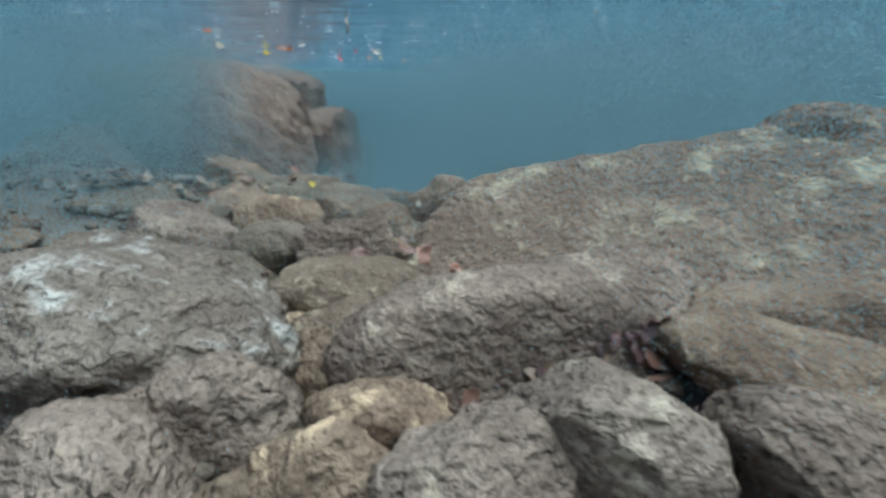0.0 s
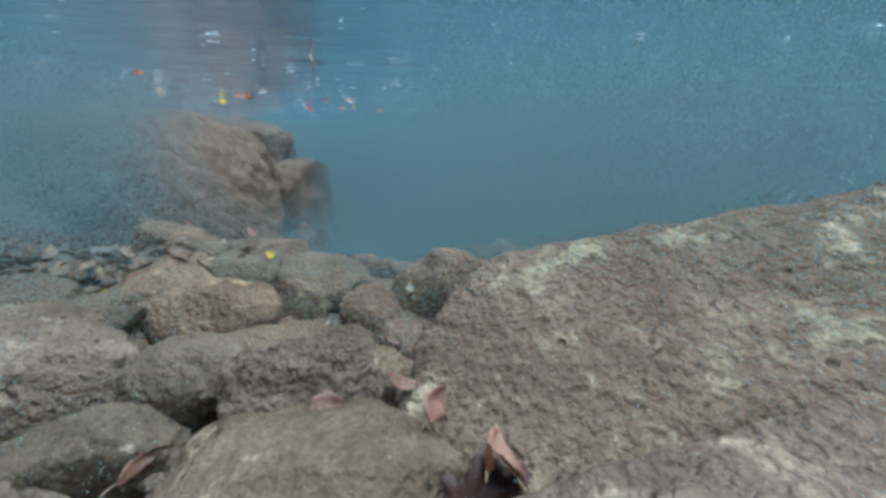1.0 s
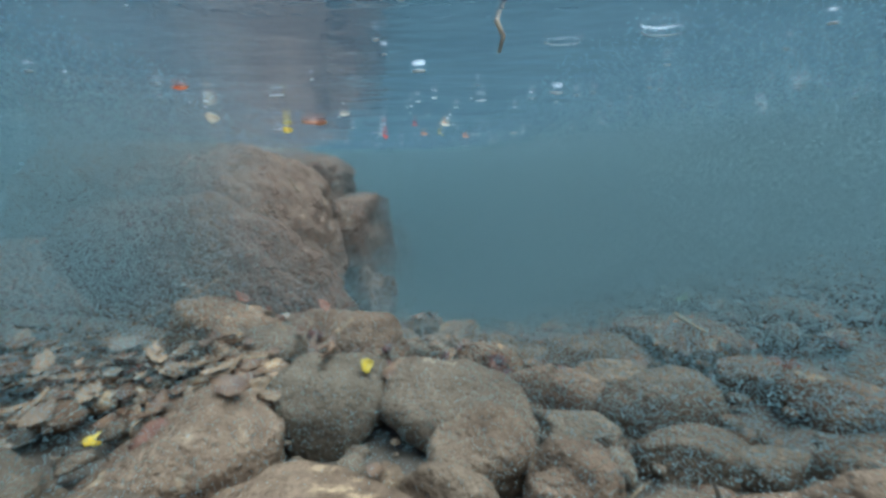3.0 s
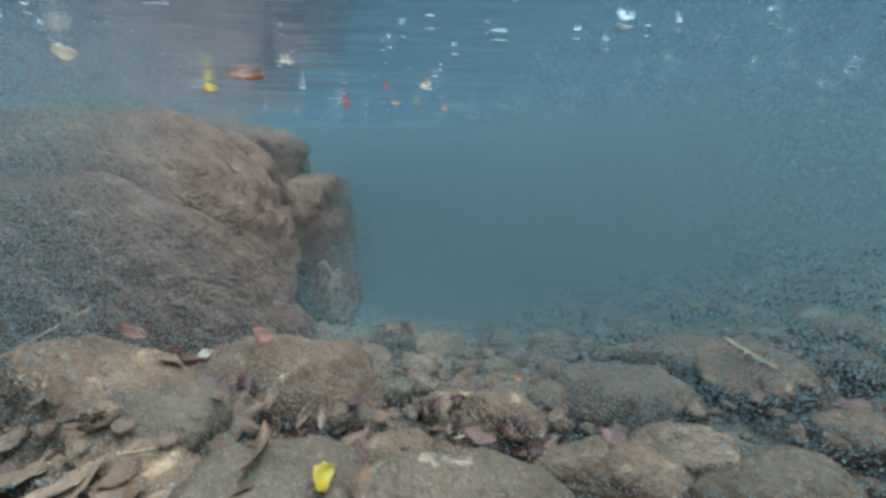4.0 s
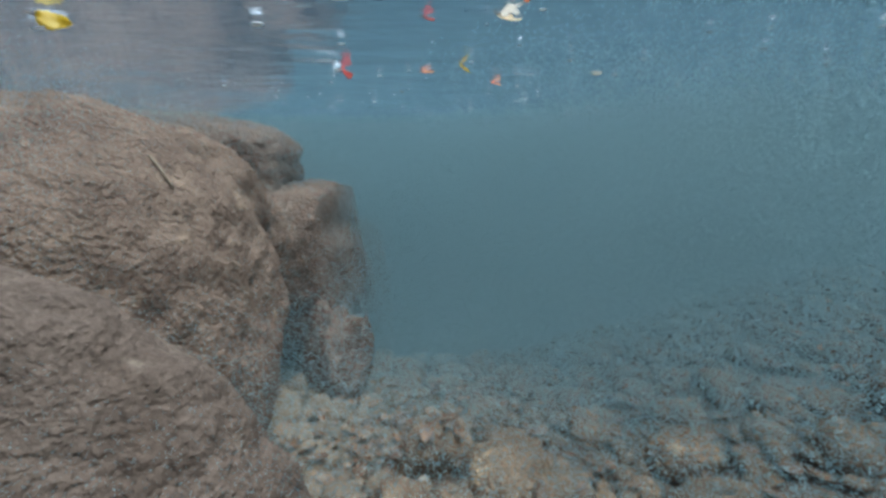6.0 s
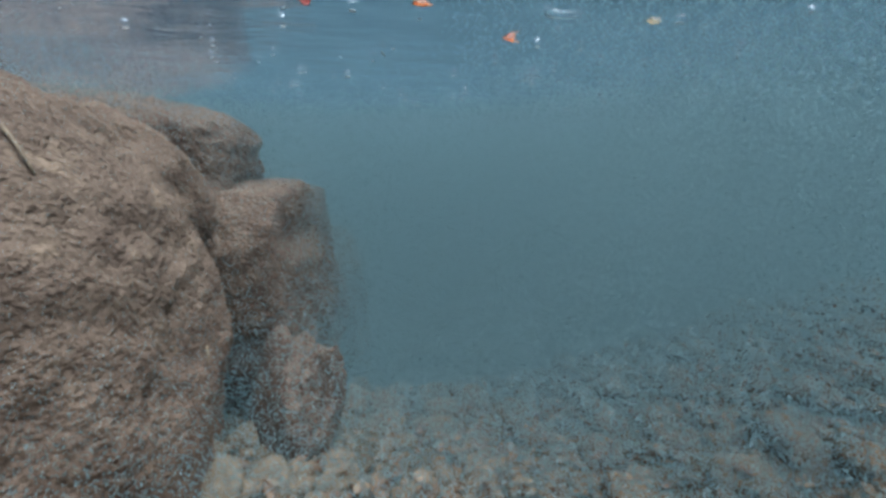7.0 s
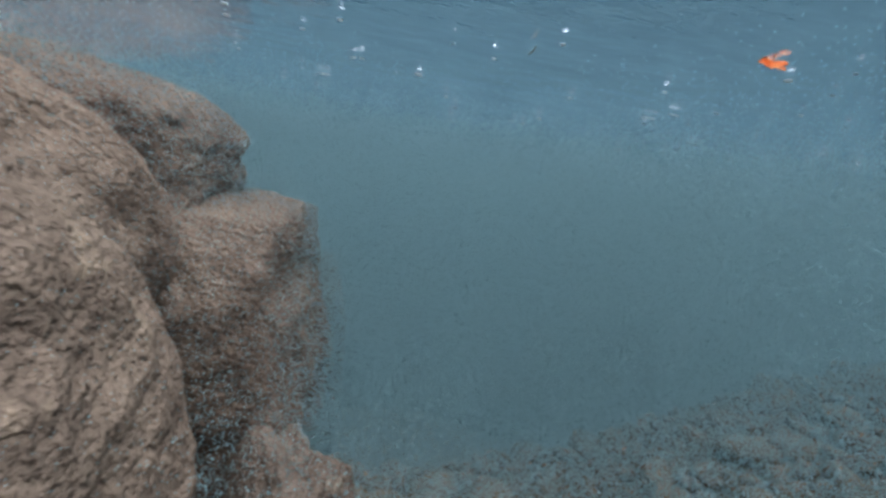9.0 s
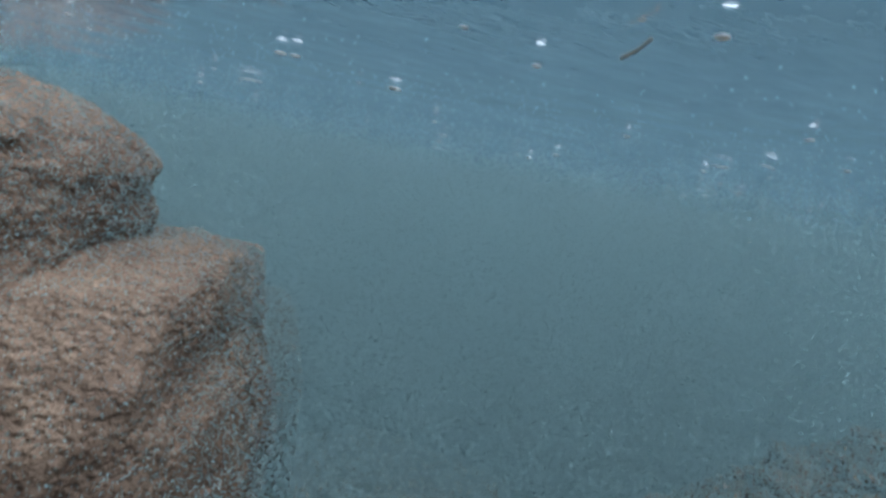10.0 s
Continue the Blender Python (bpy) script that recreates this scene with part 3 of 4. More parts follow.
# ---- leaves, twigs and debris ----
def leaf_blade(name, kind, length, curl, material, seed):
    """A leaf blade with a raised midrib fold and a stalk as its part."""
    r = random.Random(seed)
    bm = bmesh.new()
    if kind == "lobed":
        centre = bm.verts.new((0, 0, 0))
        rings, n = [], 64
        for f in (0.4, 1.0):
            ring = []
            for i in range(n):
                a = math.tau * i / n
                off = min((abs((a - c + math.pi) % math.tau - math.pi) / w, size) for c, w, size in ((0, 0.52, 1.0), (0.95, 0.5, 0.86), (-0.95, 0.5, 0.86), (1.95, 0.6, 0.6), (-1.95, 0.6, 0.6)))
                lobe = 0.36 + (0.66 * off[1] * max(0.0, 1 - off[0])) + 0.035 * math.sin(19 * a + seed)
                base = 0.7 if abs(a - math.pi) < 0.5 else 1.0
                rad = length * 0.62 * f * (lobe if f == 1.0 else 0.75) * base
                x, y = rad * math.cos(a), rad * math.sin(a)
                ring.append(bm.verts.new((x, y, curl * length * (x * x + 0.6 * y * y) / (length * length) + 0.03 * length * f * r.uniform(-1, 1))))
            rings.append(ring)
        for i in range(n):
            j = (i + 1) % n
            bm.faces.new((centre, rings[0][i], rings[0][j]))
            bm.faces.new((rings[0][i], rings[1][i], rings[1][j], rings[0][j]))
        tail = -0.3
    else:
        wide = {"oval": 0.30, "lance": 0.16, "broad": 0.40}[kind] * length
        rows = []
        sway, ruck = r.uniform(-0.14, 0.14), r.uniform(0.015, 0.05)
        nl = 12
        for i in range(nl + 1):
            u = i / nl
            w = wide * max(0.03, math.sin(math.pi * min(1, u ** 0.8)) ** 0.8)
            x = (u - 0.5) * length
            row = []
            for j in range(5):
                v = j / 2 - 1
                z = curl * length * ((u - 0.5) ** 2 * 1.2 + 0.18 * abs(v)) + 0.012 * length * r.uniform(-1, 1)
                row.append(bm.verts.new((x + 0.03 * length * r.uniform(-1, 1) * abs(v), v * w * (1 + 0.2 * r.uniform(-1, 1)) + sway * math.sin(2.6 * u) * length, z + ruck * length * math.sin(7 * u + 2 * v))))
            rows.append(row)
        for i in range(nl):
            for j in range(4):
                bm.faces.new((rows[i][j], rows[i][j + 1], rows[i + 1][j + 1], rows[i + 1][j]))
        tail = -0.5
    bmesh.ops.recalc_face_normals(bm, faces=bm.faces[:])
    bmesh.ops.solidify(bm, geom=bm.faces[:], thickness=0.0012)
    me = bpy.data.meshes.new(name)
    bm.to_mesh(me)
    bm.free()
    me.materials.append(material)
    me.polygons.foreach_set("use_smooth", [True] * len(me.polygons))
    ob = new(name, me)
    pts = [(tail * length + 0.02 * length - s * 0.3 * length, 0.03 * length * math.sin(3 * s), curl * length * tail * tail * (1 + 0.4 * s)) for s in (0, 0.35, 0.7, 1.0)]
    tube("stalk", pts, 0.0011, 0.0009, TWIG, ob)
    tagged(ob.children[0], "thin brown leaf stalk")
    return ob


def tube(name, pts, r0, r1, material, parent=None, sides=6):
    verts, faces = [], []
    for i, p in enumerate(pts):
        a, b = Vector(pts[max(0, i - 1)]), Vector(pts[min(len(pts) - 1, i + 1)])
        d = (b - a).normalized()
        side = d.cross(Vector((0, 0, 1)) if abs(d.z) < 0.9 else Vector((1, 0, 0))).normalized()
        up = side.cross(d)
        r = r0 + (r1 - r0) * i / (len(pts) - 1)
        verts += [Vector(p) + r * (math.cos(math.tau * k / sides) * side + math.sin(math.tau * k / sides) * up) for k in range(sides)]
    for i in range(len(pts) - 1):
        faces += [(i * sides + k, i * sides + (k + 1) % sides, (i + 1) * sides + (k + 1) % sides, (i + 1) * sides + k) for k in range(sides)]
    faces += [tuple(range(sides))[::-1], tuple((len(pts) - 1) * sides + k for k in range(sides))]
    return mesh_object(name, verts, faces, material, True, parent)


bpy.context.view_layer.update()
GRAPH = bpy.context.evaluated_depsgraph_get()


def ground_at(x, y, top=1.55):
    hit, place, normal, _, ob, _ = scene.ray_cast(GRAPH, Vector((x, y, top)), Vector((0, 0, -1)))
    return (place, normal) if hit else (Vector((x, y, bed(x, y))), Vector((0, 0, 1)))


def lying(x, y, turn, tip=0.0, lift=0.003, top=1.55):
    """The pose of a flat thing that lies at x, y on whatever is there."""
    place, normal = ground_at(x, y, top)
    normal = (normal + Vector((0, 0, 0.8))).normalized()
    q = Vector((0, 0, 1)).rotation_difference(normal).to_matrix().to_4x4()
    return Matrix.Translation(place + normal * lift) @ q @ pose(0, 0, 0, tip, 0, turn)


def leaf_on_bed(x, y, kind, length, material, label, turn=0.0, tip=0.0, curl=0.4, lift=0.004, top=1.55):
    ob = leaf_blade("fallen_leaf", kind, length, curl, material, int(1000 * abs(x) + 100 * y))
    ob.matrix_world = lying(x, y, turn, tip, lift, top)
    return tagged(ob, label, "leaf", group="fallen leaves on the bed")


leaf_on_bed(-0.62, 1.95, "broad", 0.045, LEAF_YELLOW, "small yellow leaf standing on a stone", 60, 50, lift=0.018)
leaf_on_bed(-0.29, 1.46, "lance", 0.12, LEAF_PALE, "long pale leaf between the stones", 110, 30, lift=0.03)
leaf_on_bed(-0.33, 1.50, "oval", 0.10, LEAF_BROWN, "curled brown leaf between the stones", 70, 20, lift=0.03)
leaf_on_bed(-1.30, 1.70, "broad", 0.13, LEAF_PALE, "large pale leaf on the leaf bank", 20, lift=0.01)
leaf_on_bed(-1.16, 1.78, "oval", 0.06, LEAF_YELLOW, "yellow leaf on the leaf bank", 40, 15)
leaf_on_bed(-1.07, 1.77, "oval", 0.06, LEAF_PALE, "pale curled leaf on the leaf bank", 80, 25)
leaf_on_bed(-1.36, 2.12, "oval", 0.12, LEAF_PALE, "grey-white leaf on the leaf bank", 15, 10, lift=0.012)
leaf_on_bed(-0.86, 2.20, "lobed", 0.11, LEAF_BROWN, "reddish-brown leaf leaning in a gap", 40, 55, lift=0.04)
leaf_on_bed(-1.07, 2.39, "lobed", 0.13, LEAF_RUST, "rust-red lobed leaf standing against the boulder", 15, 78, lift=0.06)
leaf_on_bed(-0.90, 2.45, "broad", 0.07, LEAF_RUST, "rust-red leaf standing behind a round stone", 70, 70, lift=0.035)
leaf_on_bed(-1.16, 2.34, "oval", 0.07, LEAF_RUST, "small rust leaf at the foot of the boulder", 60, 60, lift=0.03)
leaf_on_bed(-0.80, 2.16, "broad", 0.08, LEAF_RUST, "rust-brown leaf leaning on a stone", 25, 50, lift=0.035)
leaf_on_bed(-0.72, 2.17, "oval", 0.06, LEAF_RED, "dark red leaf leaning in a gap", 75, 40, lift=0.03)
leaf_on_bed(-1.03, 2.43, "broad", 0.038, LEAF_PALE, "white crumpled leaf at the foot of the boulder", 30, 30, lift=0.015)
leaf_on_bed(-0.77, 2.20, "broad", 0.035, LEAF_PALE, "small white scrap among brown leaves", 30, 60, lift=0.03)
leaf_on_bed(-0.34, 2.10, "broad", 0.045, LEAF_GREEN, "small bright green leaf among stones", 80, 50, lift=0.015)
leaf_on_bed(-0.16, 2.58, "broad", 0.055, LEAF_ORANGE, "orange-brown leaf on the stones", 10, 10)
leaf_on_bed(0.78, 3.02, "oval", 0.08, LEAF_GREEN, "pale green leaf on the pool floor", 30, 15)
leaf_on_bed(1.58, 4.42, "oval", 0.09, LEAF_PALE, "pale leaf on the far slope", 20)
leaf_on_bed(0.09, 0.82, "broad", 0.085, LEAF_SALMON, "faded salmon-pink leaf leaning on the pale boulder", 100, 70, lift=0.06)
leaf_on_bed(0.00, 0.92, "broad", 0.06, LEAF_SALMON, "pale salmon leaf standing between stones", 60, 65, lift=0.05)
leaf_on_bed(-0.07, 0.97, "oval", 0.06, LEAF_SALMON, "pale pinkish leaf caught behind a stone", 20, 40, lift=0.04)
leaf_on_bed(0.03, 0.84, "broad", 0.07, LEAF_ORANGE, "salmon-orange leaf beside the pale boulder", 70, 60, lift=0.05)
leaf_on_bed(0.04, 0.80, "lobed", 0.11, LEAF_RED, "dark red leaf in the gap under the boulder", 20, 40, lift=0.03)
leaf_on_bed(-0.165, 0.93, "oval", 0.055, LEAF_SALMON, "pale pink leaf on a stone edge", 5, 60)
leaf_on_bed(-0.42, 0.90, "lance", 0.07, LEAF_RUST, "long orange-brown leaf in a gap", 55, 35, lift=0.005)
leaf_on_bed(0.00, 1.29, "lobed", 0.07, LEAF_RED, "dark red leaf between stones", 30, 30, lift=0.02)
leaf_on_bed(-0.05, 1.40, "oval", 0.04, LEAF_PALE, "small white leaf scrap", 80, 50, lift=0.015)
leaf_on_bed(-0.01, 1.55, "lance", 0.07, LEAF_PALE, "thin pale leaf on a stone", 120, 20)

# repeated leaf shapes, copied into the pockets between the stones
shapes = [leaf_blade("fallen_leaf", kind, length, curl, material, seed) for kind, length, curl, material, seed in (
    ("oval", 0.07, 0.5, LEAF_BROWN, 1), ("oval", 0.06, -0.4, LEAF_RED, 2), ("lance", 0.09, 0.4, LEAF_BROWN, 3), ("lobed", 0.09, 0.5, LEAF_RED, 4),
    ("broad", 0.06, 0.5, LEAF_BROWN, 5), ("lobed", 0.08, -0.5, LEAF_BROWN, 6), ("oval", 0.05, 0.3, LEAF_PALE, 7),
    ("oval", 0.085, 0.35, LEAF_TAN, 8), ("lance", 0.11, 0.3, LEAF_TAN, 9), ("broad", 0.075, -0.3, LEAF_RUST, 10))]
words = ("brown leaf lying in a pocket", "dark red leaf lying in a pocket", "narrow brown leaf lying in a pocket", "dark red lobed leaf lying in a pocket",
         "broad brown leaf lying in a pocket", "brown lobed leaf lying in a pocket", "pale faded leaf lying in a pocket",
         "tan faded leaf lying among others", "narrow tan leaf lying among others", "rust-brown leaf lying among others")
r = random.Random(21)
for cx, cy, spread, number in ((-0.50, 2.21, 0.11, 60), (-0.86, 2.25, 0.07, 26), (-1.28, 1.96, 0.20, 95), (-0.62, 3.34, 0.16, 28), (0.28, 0.54, 0.10, 46),
                               (0.08, 0.84, 0.06, 6), (-0.30, 1.45, 0.10, 8), (0.30, 2.20, 0.20, 14), (0.05, 2.45, 0.25, 10), (-0.6, 3.9, 0.35, 6), (0.9, 3.6, 0.5, 4), (-1.05, 2.3, 0.12, 10)):
    for k in range(number):
        for attempt in range(8):
            x, y = r.gauss(cx, spread), r.gauss(cy, spread * 0.7)
            if cy == 3.34 or (cy == 1.96 and (y < 2.08 or x < -1.3)) or ground_at(x, y)[0].z < bed(x, y) + (0.085 if cy in (2.21, 2.25, 0.54) else 0.045):
                break
        else:
            continue
        i = r.choice((0, 2, 4, 7, 8, 9, 7, 6, 5)) if cx < -1.2 else r.choice((0, 2, 4, 0, 2, 4, 6, 5)) if cy > 3 else r.choice((0, 1, 2, 3, 4, 9, 0, 2, 9, 6, 5)) if cy > 1.8 else r.choice((1, 3, 1, 2))
        if r.random() < 0.25 and cy < 3 and cx > -1.2:
            i = 1
        m = lying(x, y, r.uniform(0, 360), r.uniform(-35, 35), 0.004 + 0.012 * r.random()) @ Matrix.Diagonal((*[r.uniform(0.4, 0.75) if cy == 0.54 else r.uniform(0.7, 1.15) if cx > -1.2 else r.uniform(0.85, 1.35)] * 3, 1))
        ob = copy_thing(shapes[i], m)
        ob.matrix_basis = m
        tagged(ob, words[i], "leaf", group="fallen leaves on the bed")
for ob in shapes:
    for o in (*ob.children, ob):
        bpy.data.objects.remove(o)


def leaf_litter(name, spots, material, seed, label):
    """Rotting leaf scraps packed between the stones, too many to count."""
    q = random.Random(seed)
    verts, faces = [], []
    for cx, cy, sx, sy, number in spots:
        for k in range(number):
            x, y = q.gauss(cx, sx), q.gauss(cy, sy)
            if cy != 1.95 and ground_at(x, y)[0].z > bed(x, y) + 0.05:
                continue
            m = lying(x, y, q.uniform(0, 360), q.uniform(-40, 40), q.uniform(0.002, 0.014))
            length, wide, curl = q.uniform(0.03, 0.075), q.uniform(0.25, 0.42), q.uniform(-0.3, 0.5)
            n = len(verts)
            for u, w in ((-0.5, 0.04), (-0.28, 0.7), (0.0, 1.0), (0.3, 0.66), (0.5, 0.04)):
                for v in (-1, 0, 1):
                    z = curl * length * (u * u + 0.25 * abs(v)) + 0.05 * length * q.uniform(-1, 1)
                    verts.append(m @ Vector((u * length, v * w * wide * length, z)))
            faces += [(n + 3 * i + j, n + 3 * i + j + 1, n + 3 * i + j + 4, n + 3 * i + j + 3) for i in range(4) for j in range(2)]
    return tagged(mesh_object(name, verts, faces, material), label, "leaf litter", kind="stuff")


leaf_litter("leaf_litter", ((-1.3, 1.95, 0.25, 0.11, 200), (-0.62, 3.3, 0.3, 0.2, 90), (-0.4, 2.2, 0.35, 0.1, 60), (0.4, 2.4, 0.5, 0.25, 60), (0.3, 0.53, 0.13, 0.05, 60), (0.2, 3.3, 0.9, 0.5, 160), (0.3, 3.9, 1.0, 0.4, 160)), LEAF_BROWN, 31, "dark brown rotting leaf scraps between the stones")
leaf_litter("leaf_litter", ((-1.3, 1.95, 0.25, 0.11, 90), (-0.62, 3.3, 0.25, 0.18, 60), (0.4, 3.4, 0.8, 0.5, 150), (-0.5, 3.5, 0.3, 0.2, 70), (0.7, 4.1, 0.8, 0.4, 150)), LEAF_TAN, 32, "tan faded leaf scraps between the stones")
leaf_litter("leaf_litter", ((-0.45, 2.18, 0.3, 0.08, 70), (0.28, 0.54, 0.12, 0.06, 80), (-0.1, 1.3, 0.25, 0.1, 20)), LEAF_RUST, 33, "rust-red leaf scraps packed under the stones")


def twig(name, pts, r0, r1, material, label, group="twigs on the bed"):
    return tagged(tube(name, pts, r0, r1, material), label, "twig", group=group)


def twig_on_bed(x, y, turn, length, thick, material, label, rise=0.0):
    pts = []
    place, normal = ground_at(x, y)
    a = radians(turn)
    for s in (-0.5, -0.2, 0.1, 0.35, 0.5):
        bend = 0.05 * length * math.sin(5 * s + x)
        px, py = x + s * length * math.cos(a) - bend * math.sin(a), y + s * length * math.sin(a) + bend * math.cos(a)
        pts.append((px, py, place.z + thick + rise * s))
    return twig("twig", pts, thick, thick * 0.6, material, label)


twig_on_bed(0.43, 2.33, -75, 0.19, 0.008, PALE_TWIG, "pale barkless stick lying over a stone", -0.04)
twig_on_bed(-0.37, 2.20, 25, 0.06, 0.003, PALE_TWIG, "short yellowish stick among leaves")
twig_on_bed(-0.95, 2.05, 5, 0.10, 0.002, PALE_TWIG, "thin straw-coloured twig on a stone")
twig_on_bed(-0.62, 2.14, 5, 0.08, 0.002, PALE_TWIG, "thin straw-coloured twig on leaves")
twig_on_bed(-0.12, 2.16, 12, 0.20, 0.003, PALE_TWIG, "long thin straw twig between stones")
twig_on_bed(-0.05, 1.72, 20, 0.16, 0.004, TWIG, "brown twig leaning between stones", 0.03)
twig_on_bed(-1.30, 2.25, 40, 0.25, 0.003, TWIG, "thin twig sticking out of the leaf bank", 0.10)
twig_on_bed(0.75, 2.45, 0, 0.5, 0.006, TWIG, "long brown twig lying on the slope")
twig_on_bed(-0.36, 1.42, 80, 0.16, 0.004, TWIG, "brown twig in the gap between stones")
twig_on_bed(0.38, 0.42, -55, 0.08, 0.003, PALE_TWIG, "pale broken stick between the shallow stones")

for x0, y0, x1, y1, thick, label in ((-1.459, 3.535, -1.376, 3.486, 0.0045, "grey-brown stick lying on the boulder"), (-1.20, 3.70, -1.185, 3.66, 0.0025, "tiny broken twig caught on the boulder")):
    a, c = ground_at(x0, y0, 1.66)[0], ground_at(x1, y1, 1.66)[0]
    lift = Vector((thick, 0, thick))
    twig("twig", [tuple(a + lift), tuple(a.lerp(c, 0.5) + lift * 1.4), tuple(c + lift)], thick, thick * 0.7, TWIG, label, "twigs on the boulders")

# ---- what floats at the surface ----
def afloat(x, y, kind, length, material, label, turn, tip, curl=0.4, dip=0.006):
    ob = leaf_blade("floating_leaf", kind, length, curl, material, int(900 * abs(x) + 70 * y))
    ob.matrix_world = pose(x, y, SURFACE - dip, tip, 8, turn)
    return tagged(ob, label, "leaf", group="leaves afloat")


afloat(-0.80, 3.40, "broad", 0.045, AFLOAT_RED, "dark red leaf hanging under the surface", 60, 55, dip=0.018)
afloat(-0.58, 3.44, "lobed", 0.050, AFLOAT_ORANGE, "salmon-orange leaf afloat at the surface", 10, 15)
afloat(-0.475, 3.34, "lobed", 0.040, AFLOAT_YELLOW, "bright yellow leaf afloat at the surface", 80, 40, dip=0.012)
afloat(-0.05, 3.48, "oval", 0.060, AFLOAT_PALE, "cream and orange leaf afloat", 15, 25)
afloat(-0.33, 3.65, "lobed", 0.048, AFLOAT_ORANGE, "orange and cream leaf cluster afloat", 45, 20)
afloat(-0.985, 2.77, "lance", 0.115, AFLOAT_ORANGE, "long orange and white leaf afloat", -8, 40, dip=0.02)
afloat(-1.17, 2.93, "broad", 0.042, AFLOAT_YELLOW, "yellow leaf curling under the surface", 20, 60, dip=0.02)
afloat(-0.445, 2.95, "lobed", 0.050, AFLOAT_PALE, "pale brown leaf scrap afloat", 30, 15)
afloat(-1.08, 2.06, "lance", 0.070, AFLOAT_ORANGE, "orange-white leaf lying flat at the surface", 5, 5)
afloat(-1.19, 2.39, "broad", 0.045, AFLOAT_PALE, "round pale leaf hanging under the surface", 10, 70, dip=0.03)
afloat(-0.81, 2.56, "lobed", 0.045, AFLOAT_PALE, "yellow-white leaf scrap afloat", 25, 25)
afloat(-0.44, 2.85, "broad", 0.022, AFLOAT_ORANGE, "small salmon leaf scrap afloat", 70, 50, dip=0.01)
afloat(-0.58, 2.96, "broad", 0.022, AFLOAT_RED, "small dark red leaf scrap afloat", 20, 30)
tagged(tube("floating_twig", [(-0.655, 3.828, SURFACE - 0.012), (-0.656, 3.808, SURFACE - 0.011), (-0.662, 3.788, SURFACE - 0.010)], 0.0014, 0.001, TWIG), "short brown twig afloat at the surface", "twig")

tagged(tube("floating_twig", [(-0.338, 1.672, SURFACE - 0.002), (-0.328, 1.668, SURFACE - 0.024), (-0.334, 1.664, SURFACE - 0.046)], 0.0038, 0.0025, TWIG), "dark broken twig hanging down from the surface", "twig")

# the silvery glint of the bubbles is put into this white colour
FOAM, nt, bsdf = nodes_of("foam_and_glint_white")
bsdf.inputs["Base Color"].default_value = (0.85, 0.9, 0.92, 1)
bsdf.inputs["Roughness"].default_value = 0.15
bsdf.inputs["Transmission Weight"].default_value = 0.1


def bubbles(name, number, seed, label, streak=False):
    """Air bubbles pressed flat against the surface, too many to count."""
    q = np.random.RandomState(seed)
    dirs, faces = ball(2)
    verts, allfaces = [], []
    for k in range(number):
        x, y = q.uniform(-1.3, 1.6), q.uniform(0.4, 5.2)
        s = q.uniform(0.0018, 0.006) * (1.6 if q.rand() < 0.1 else 1)
        half = np.array([s * q.uniform(1, 1.8), s, s * 0.35])
        if streak:
            half = np.array([q.uniform(0.012, 0.035), 0.003, 0.0015])
        a = q.uniform(-0.3, 0.3)
        p = dirs * half
        px = p[:, 0] * math.cos(a) - p[:, 1] * math.sin(a) + x
        py = p[:, 0] * math.sin(a) + p[:, 1] * math.cos(a) + y
        if streak:
            py = py + 6.0 * (p[:, 0] ** 2)
        n = len(verts)
        verts += np.stack([px, py, p[:, 2] + SURFACE - 0.009], 1).tolist()
        allfaces += [[i + n for i in f] for f in faces]
    return tagged(mesh_object(name, verts, allfaces, FOAM), label, "bubbles", kind="stuff")


bubbles("surface_bubbles", 360, 3, "small white air bubbles under the water surface")
def air_bubble(x, y, r, turn, label):
    """The bright glint around a large flat bubble of air at the surface, modelled as a white rim."""
    n, m = 40, 6
    verts, faces = [], []
    for i in range(n):
        a = math.tau * i / n
        w = r * (0.012 + 0.09 * max(0.0, math.sin(a)))
        for k in range(m):
            c = math.tau * k / m
            verts.append(((1.6 * r + w * math.cos(c)) * math.cos(a), (r + w * math.cos(c)) * math.sin(a), 0.4 * w * math.sin(c)))
    faces = [(i * m + k, ((i + 1) % n) * m + k, ((i + 1) % n) * m + (k + 1) % m, i * m + (k + 1) % m) for i in range(n) for k in range(m)]
    ob = mesh_object("air_bubble", verts, faces, FOAM)
    ob.matrix_world = pose(x, y, SURFACE - 0.006, 0, 0, turn)
    return tagged(ob, label, "bubble", group="large air bubbles")


air_bubble(-0.27, 3.45, 0.026, 10, "flat silvery air bubble under the surface")
air_bubble(-0.22, 1.76, 0.019, 5, "flat silvery air bubble under the surface")
air_bubble(-0.08, 1.72, 0.022, 12, "flat silvery air bubble under the surface")
bubbles("foam_streaks", 34, 4, "thin white streaks of foam at the surface", True)


SILT_FLECK, nt, bsdf = nodes_of("suspended_silt")
nt.nodes.remove(bsdf)
# the blue-green of the water's haze is put into the flakes' colour
HAZE_TINT = (0.305, 0.49, 0.54, 1)
lit = add(nt, "ShaderNodeBsdfDiffuse", Color=HAZE_TINT)
passed = add(nt, "ShaderNodeBsdfTranslucent", Color=HAZE_TINT)
# the shading normal is fixed upward, so every flake gets the same brightness
upward = add(nt, "ShaderNodeCombineXYZ", Z=1.0)
both = add(nt, "ShaderNodeMixShader", Fac=0.4)
for k, n in enumerate((lit, passed)):
    nt.links.new(upward.outputs[0], n.inputs["Normal"])
    nt.links.new(n.outputs[0], both.inputs[k + 1])
nt.links.new(both.outputs[0], nt.nodes["Material Output"].inputs["Surface"])

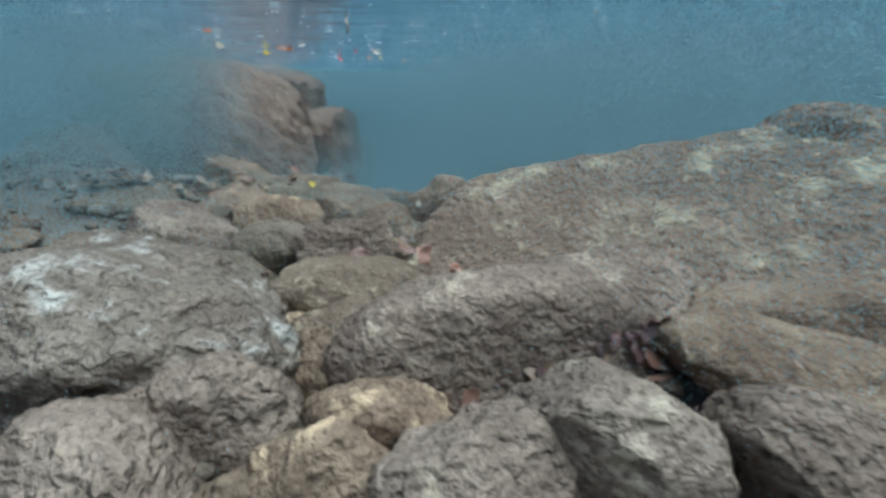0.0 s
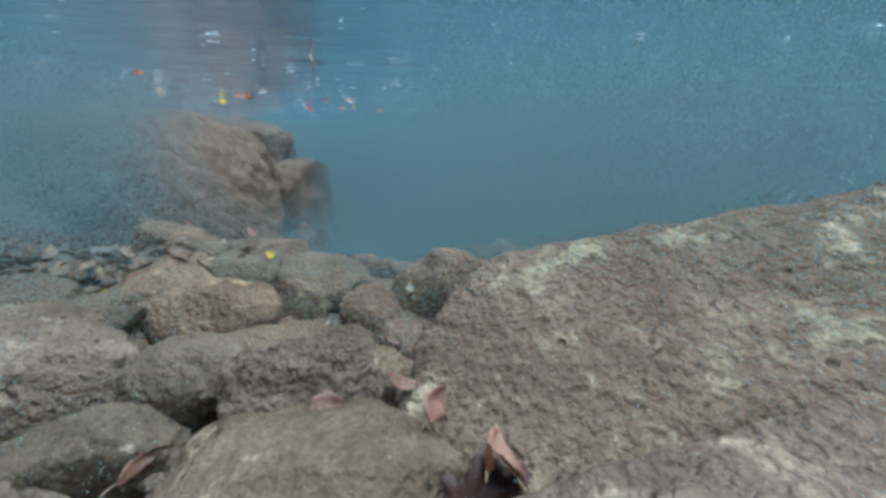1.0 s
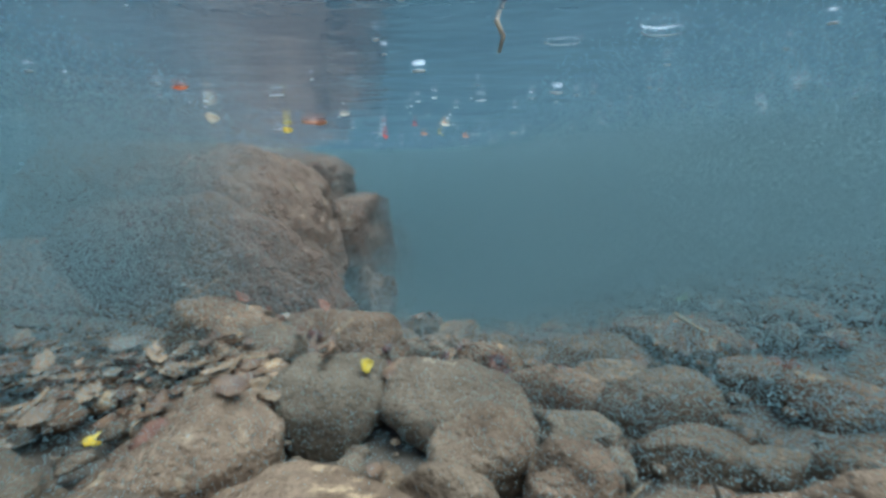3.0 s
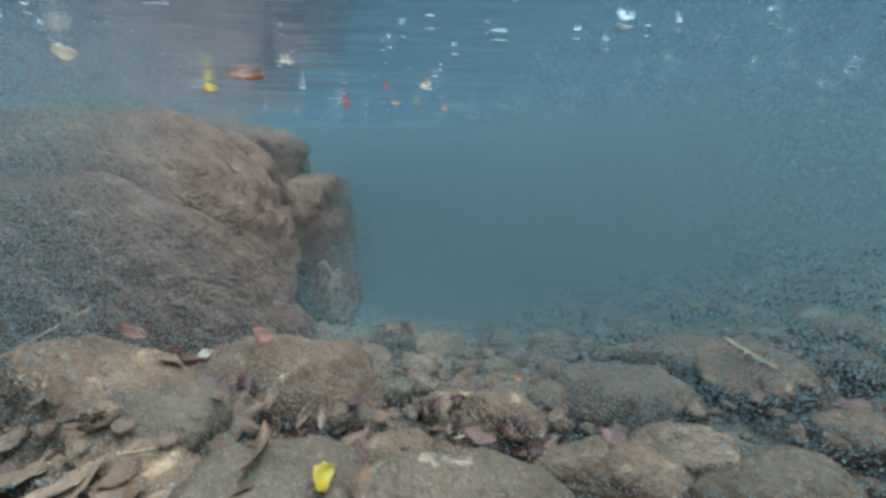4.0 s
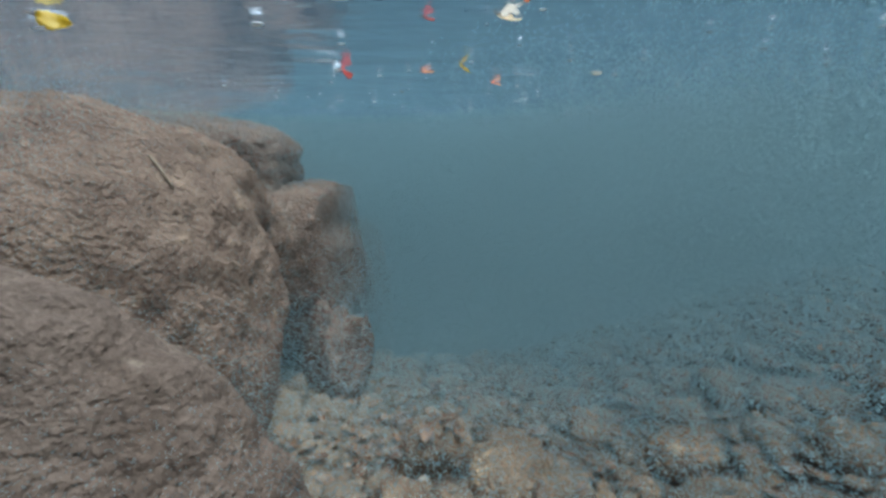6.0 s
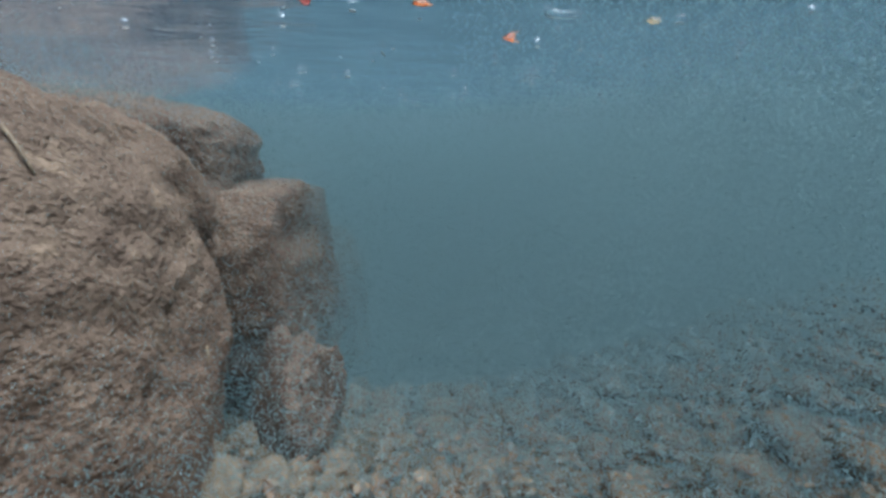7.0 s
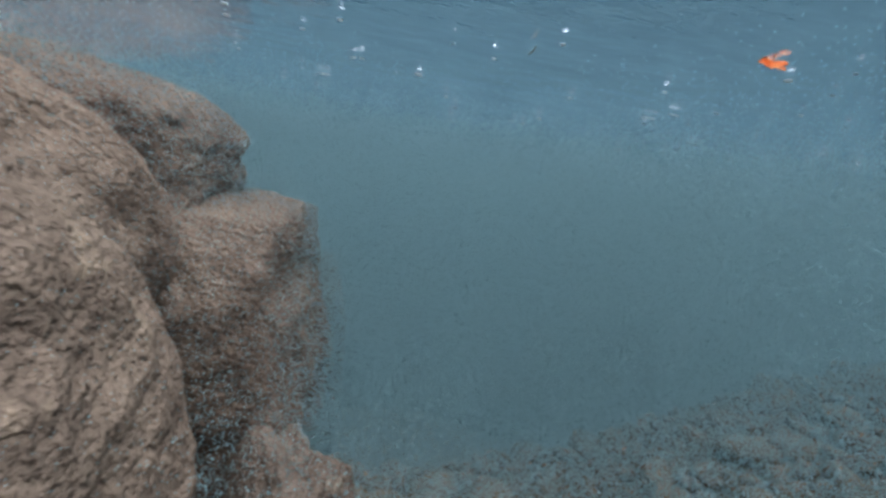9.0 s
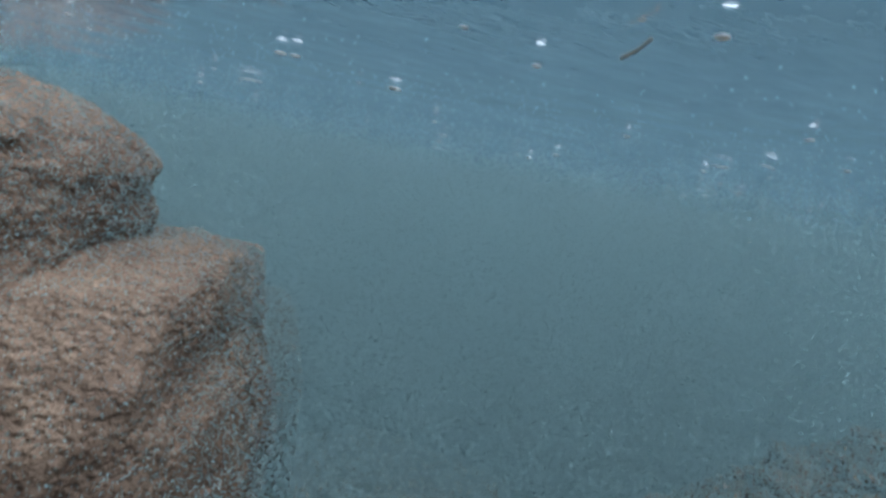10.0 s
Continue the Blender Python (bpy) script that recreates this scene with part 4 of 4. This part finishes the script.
# follows the camera's path, around which the water is kept free of flakes
CAMERA_LANE = ((0.04, 0.0, 1.45), (-0.05, 0.4, 1.45), (-0.2, 0.75, 1.48), (-0.42, 1.15, 1.5), (-0.53, 1.6, 1.47), (-0.6, 2.1, 1.49), (-0.63, 2.6, 1.42),
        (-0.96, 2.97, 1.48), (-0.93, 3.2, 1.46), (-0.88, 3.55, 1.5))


def murk(p, far):
    """How much of the light the silt takes away in a metre: less over the shallows, and least around the camera's path
    and its end, to keep specks out of view. Silt stirred up from the leaf bank hangs where it veils the boulders from
    the camera."""
    plume = np.exp(-((p[:, 0] + 1.15) / 0.42) ** 4 - ((p[:, 1] - 1.75) / 0.42) ** 4) * np.interp(p[:, 2], (1.15, 1.3), (0.0, 1.3)) * np.interp(far, (0.38, 0.55), (0.0, 1.0))
    return np.interp(p[:, 1], (0.3, 1.0, 1.6, 4.0), CLEARNESS) * np.interp(far, (0.40, 0.6, 0.9, 1.35), (0.15, 0.45, 0.9, 1.55)) * (1 - 0.8 * np.interp(p[:, 1], (3.1, 3.6), (0.0, 1.0)) * np.interp(far, (0.8, 1.2), (1.0, 0.0))) + plume


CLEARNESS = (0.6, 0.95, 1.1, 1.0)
FLAKE_SIZE = 0.0018  # flake size for each metre from the camera's path, to look equally fine in view


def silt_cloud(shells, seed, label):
    """Silt flakes through the whole pool that stand in for the water's haze: fine beside the camera's path and larger
    further off, to look alike in its view. They are turned across its heading to cover more of that view."""
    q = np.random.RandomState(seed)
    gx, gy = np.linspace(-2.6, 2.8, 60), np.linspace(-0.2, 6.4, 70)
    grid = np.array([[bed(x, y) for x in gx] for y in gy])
    lane = np.array(CAMERA_LANE, np.float32)
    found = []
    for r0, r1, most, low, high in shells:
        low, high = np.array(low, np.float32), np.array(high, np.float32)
        thick = most / (1.1 * (FLAKE_SIZE * r0) ** 2)
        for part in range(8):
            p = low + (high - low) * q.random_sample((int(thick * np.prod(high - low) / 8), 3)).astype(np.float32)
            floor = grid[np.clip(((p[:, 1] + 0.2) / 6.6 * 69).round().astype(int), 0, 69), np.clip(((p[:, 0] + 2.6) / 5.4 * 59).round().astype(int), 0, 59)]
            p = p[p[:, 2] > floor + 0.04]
            # the distance from the camera's path, and that distance weighted for view: flakes above, below
            # and beside the path come into the camera's view only from further back
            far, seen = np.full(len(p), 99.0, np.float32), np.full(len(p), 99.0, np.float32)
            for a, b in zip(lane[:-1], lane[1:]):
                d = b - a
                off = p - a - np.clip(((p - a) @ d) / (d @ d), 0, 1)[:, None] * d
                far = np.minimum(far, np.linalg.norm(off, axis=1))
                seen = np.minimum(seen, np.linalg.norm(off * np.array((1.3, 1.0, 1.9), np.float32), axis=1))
            size = FLAKE_SIZE * seen
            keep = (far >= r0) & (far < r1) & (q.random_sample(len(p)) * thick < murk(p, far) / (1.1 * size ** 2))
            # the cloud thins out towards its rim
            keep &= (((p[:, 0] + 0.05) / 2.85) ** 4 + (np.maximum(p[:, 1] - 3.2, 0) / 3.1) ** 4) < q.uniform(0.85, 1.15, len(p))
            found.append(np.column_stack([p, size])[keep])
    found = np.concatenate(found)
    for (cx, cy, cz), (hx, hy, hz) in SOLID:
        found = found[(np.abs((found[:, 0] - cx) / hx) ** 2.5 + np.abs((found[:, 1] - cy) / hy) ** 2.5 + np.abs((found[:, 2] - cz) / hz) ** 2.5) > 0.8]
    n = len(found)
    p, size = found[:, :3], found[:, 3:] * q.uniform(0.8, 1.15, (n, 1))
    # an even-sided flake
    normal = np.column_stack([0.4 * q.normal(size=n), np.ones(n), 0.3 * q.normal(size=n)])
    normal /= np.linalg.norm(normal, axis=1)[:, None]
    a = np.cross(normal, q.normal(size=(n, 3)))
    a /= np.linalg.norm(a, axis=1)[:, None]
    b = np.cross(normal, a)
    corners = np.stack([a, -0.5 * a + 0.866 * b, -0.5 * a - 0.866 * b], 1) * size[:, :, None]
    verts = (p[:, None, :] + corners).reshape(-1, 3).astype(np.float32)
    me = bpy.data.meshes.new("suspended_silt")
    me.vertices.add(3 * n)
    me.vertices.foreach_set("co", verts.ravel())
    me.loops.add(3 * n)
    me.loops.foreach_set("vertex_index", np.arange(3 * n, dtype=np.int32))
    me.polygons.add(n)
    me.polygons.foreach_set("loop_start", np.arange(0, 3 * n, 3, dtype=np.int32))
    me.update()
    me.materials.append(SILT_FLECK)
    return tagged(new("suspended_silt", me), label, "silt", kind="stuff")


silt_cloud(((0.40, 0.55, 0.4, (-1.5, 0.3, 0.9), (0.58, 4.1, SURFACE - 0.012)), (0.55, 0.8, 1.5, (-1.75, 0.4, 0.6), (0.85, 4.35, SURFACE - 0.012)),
            (0.8, 1.4, 2.4, (-2.0, 0.6, 0.2), (1.5, 4.95, SURFACE - 0.012)), (1.4, 9.0, 1.56, (-2.9, 1.0, -0.6), (2.8, 6.3, SURFACE - 0.012))), 8, "fine haze-coloured silt flakes standing in for murky water")
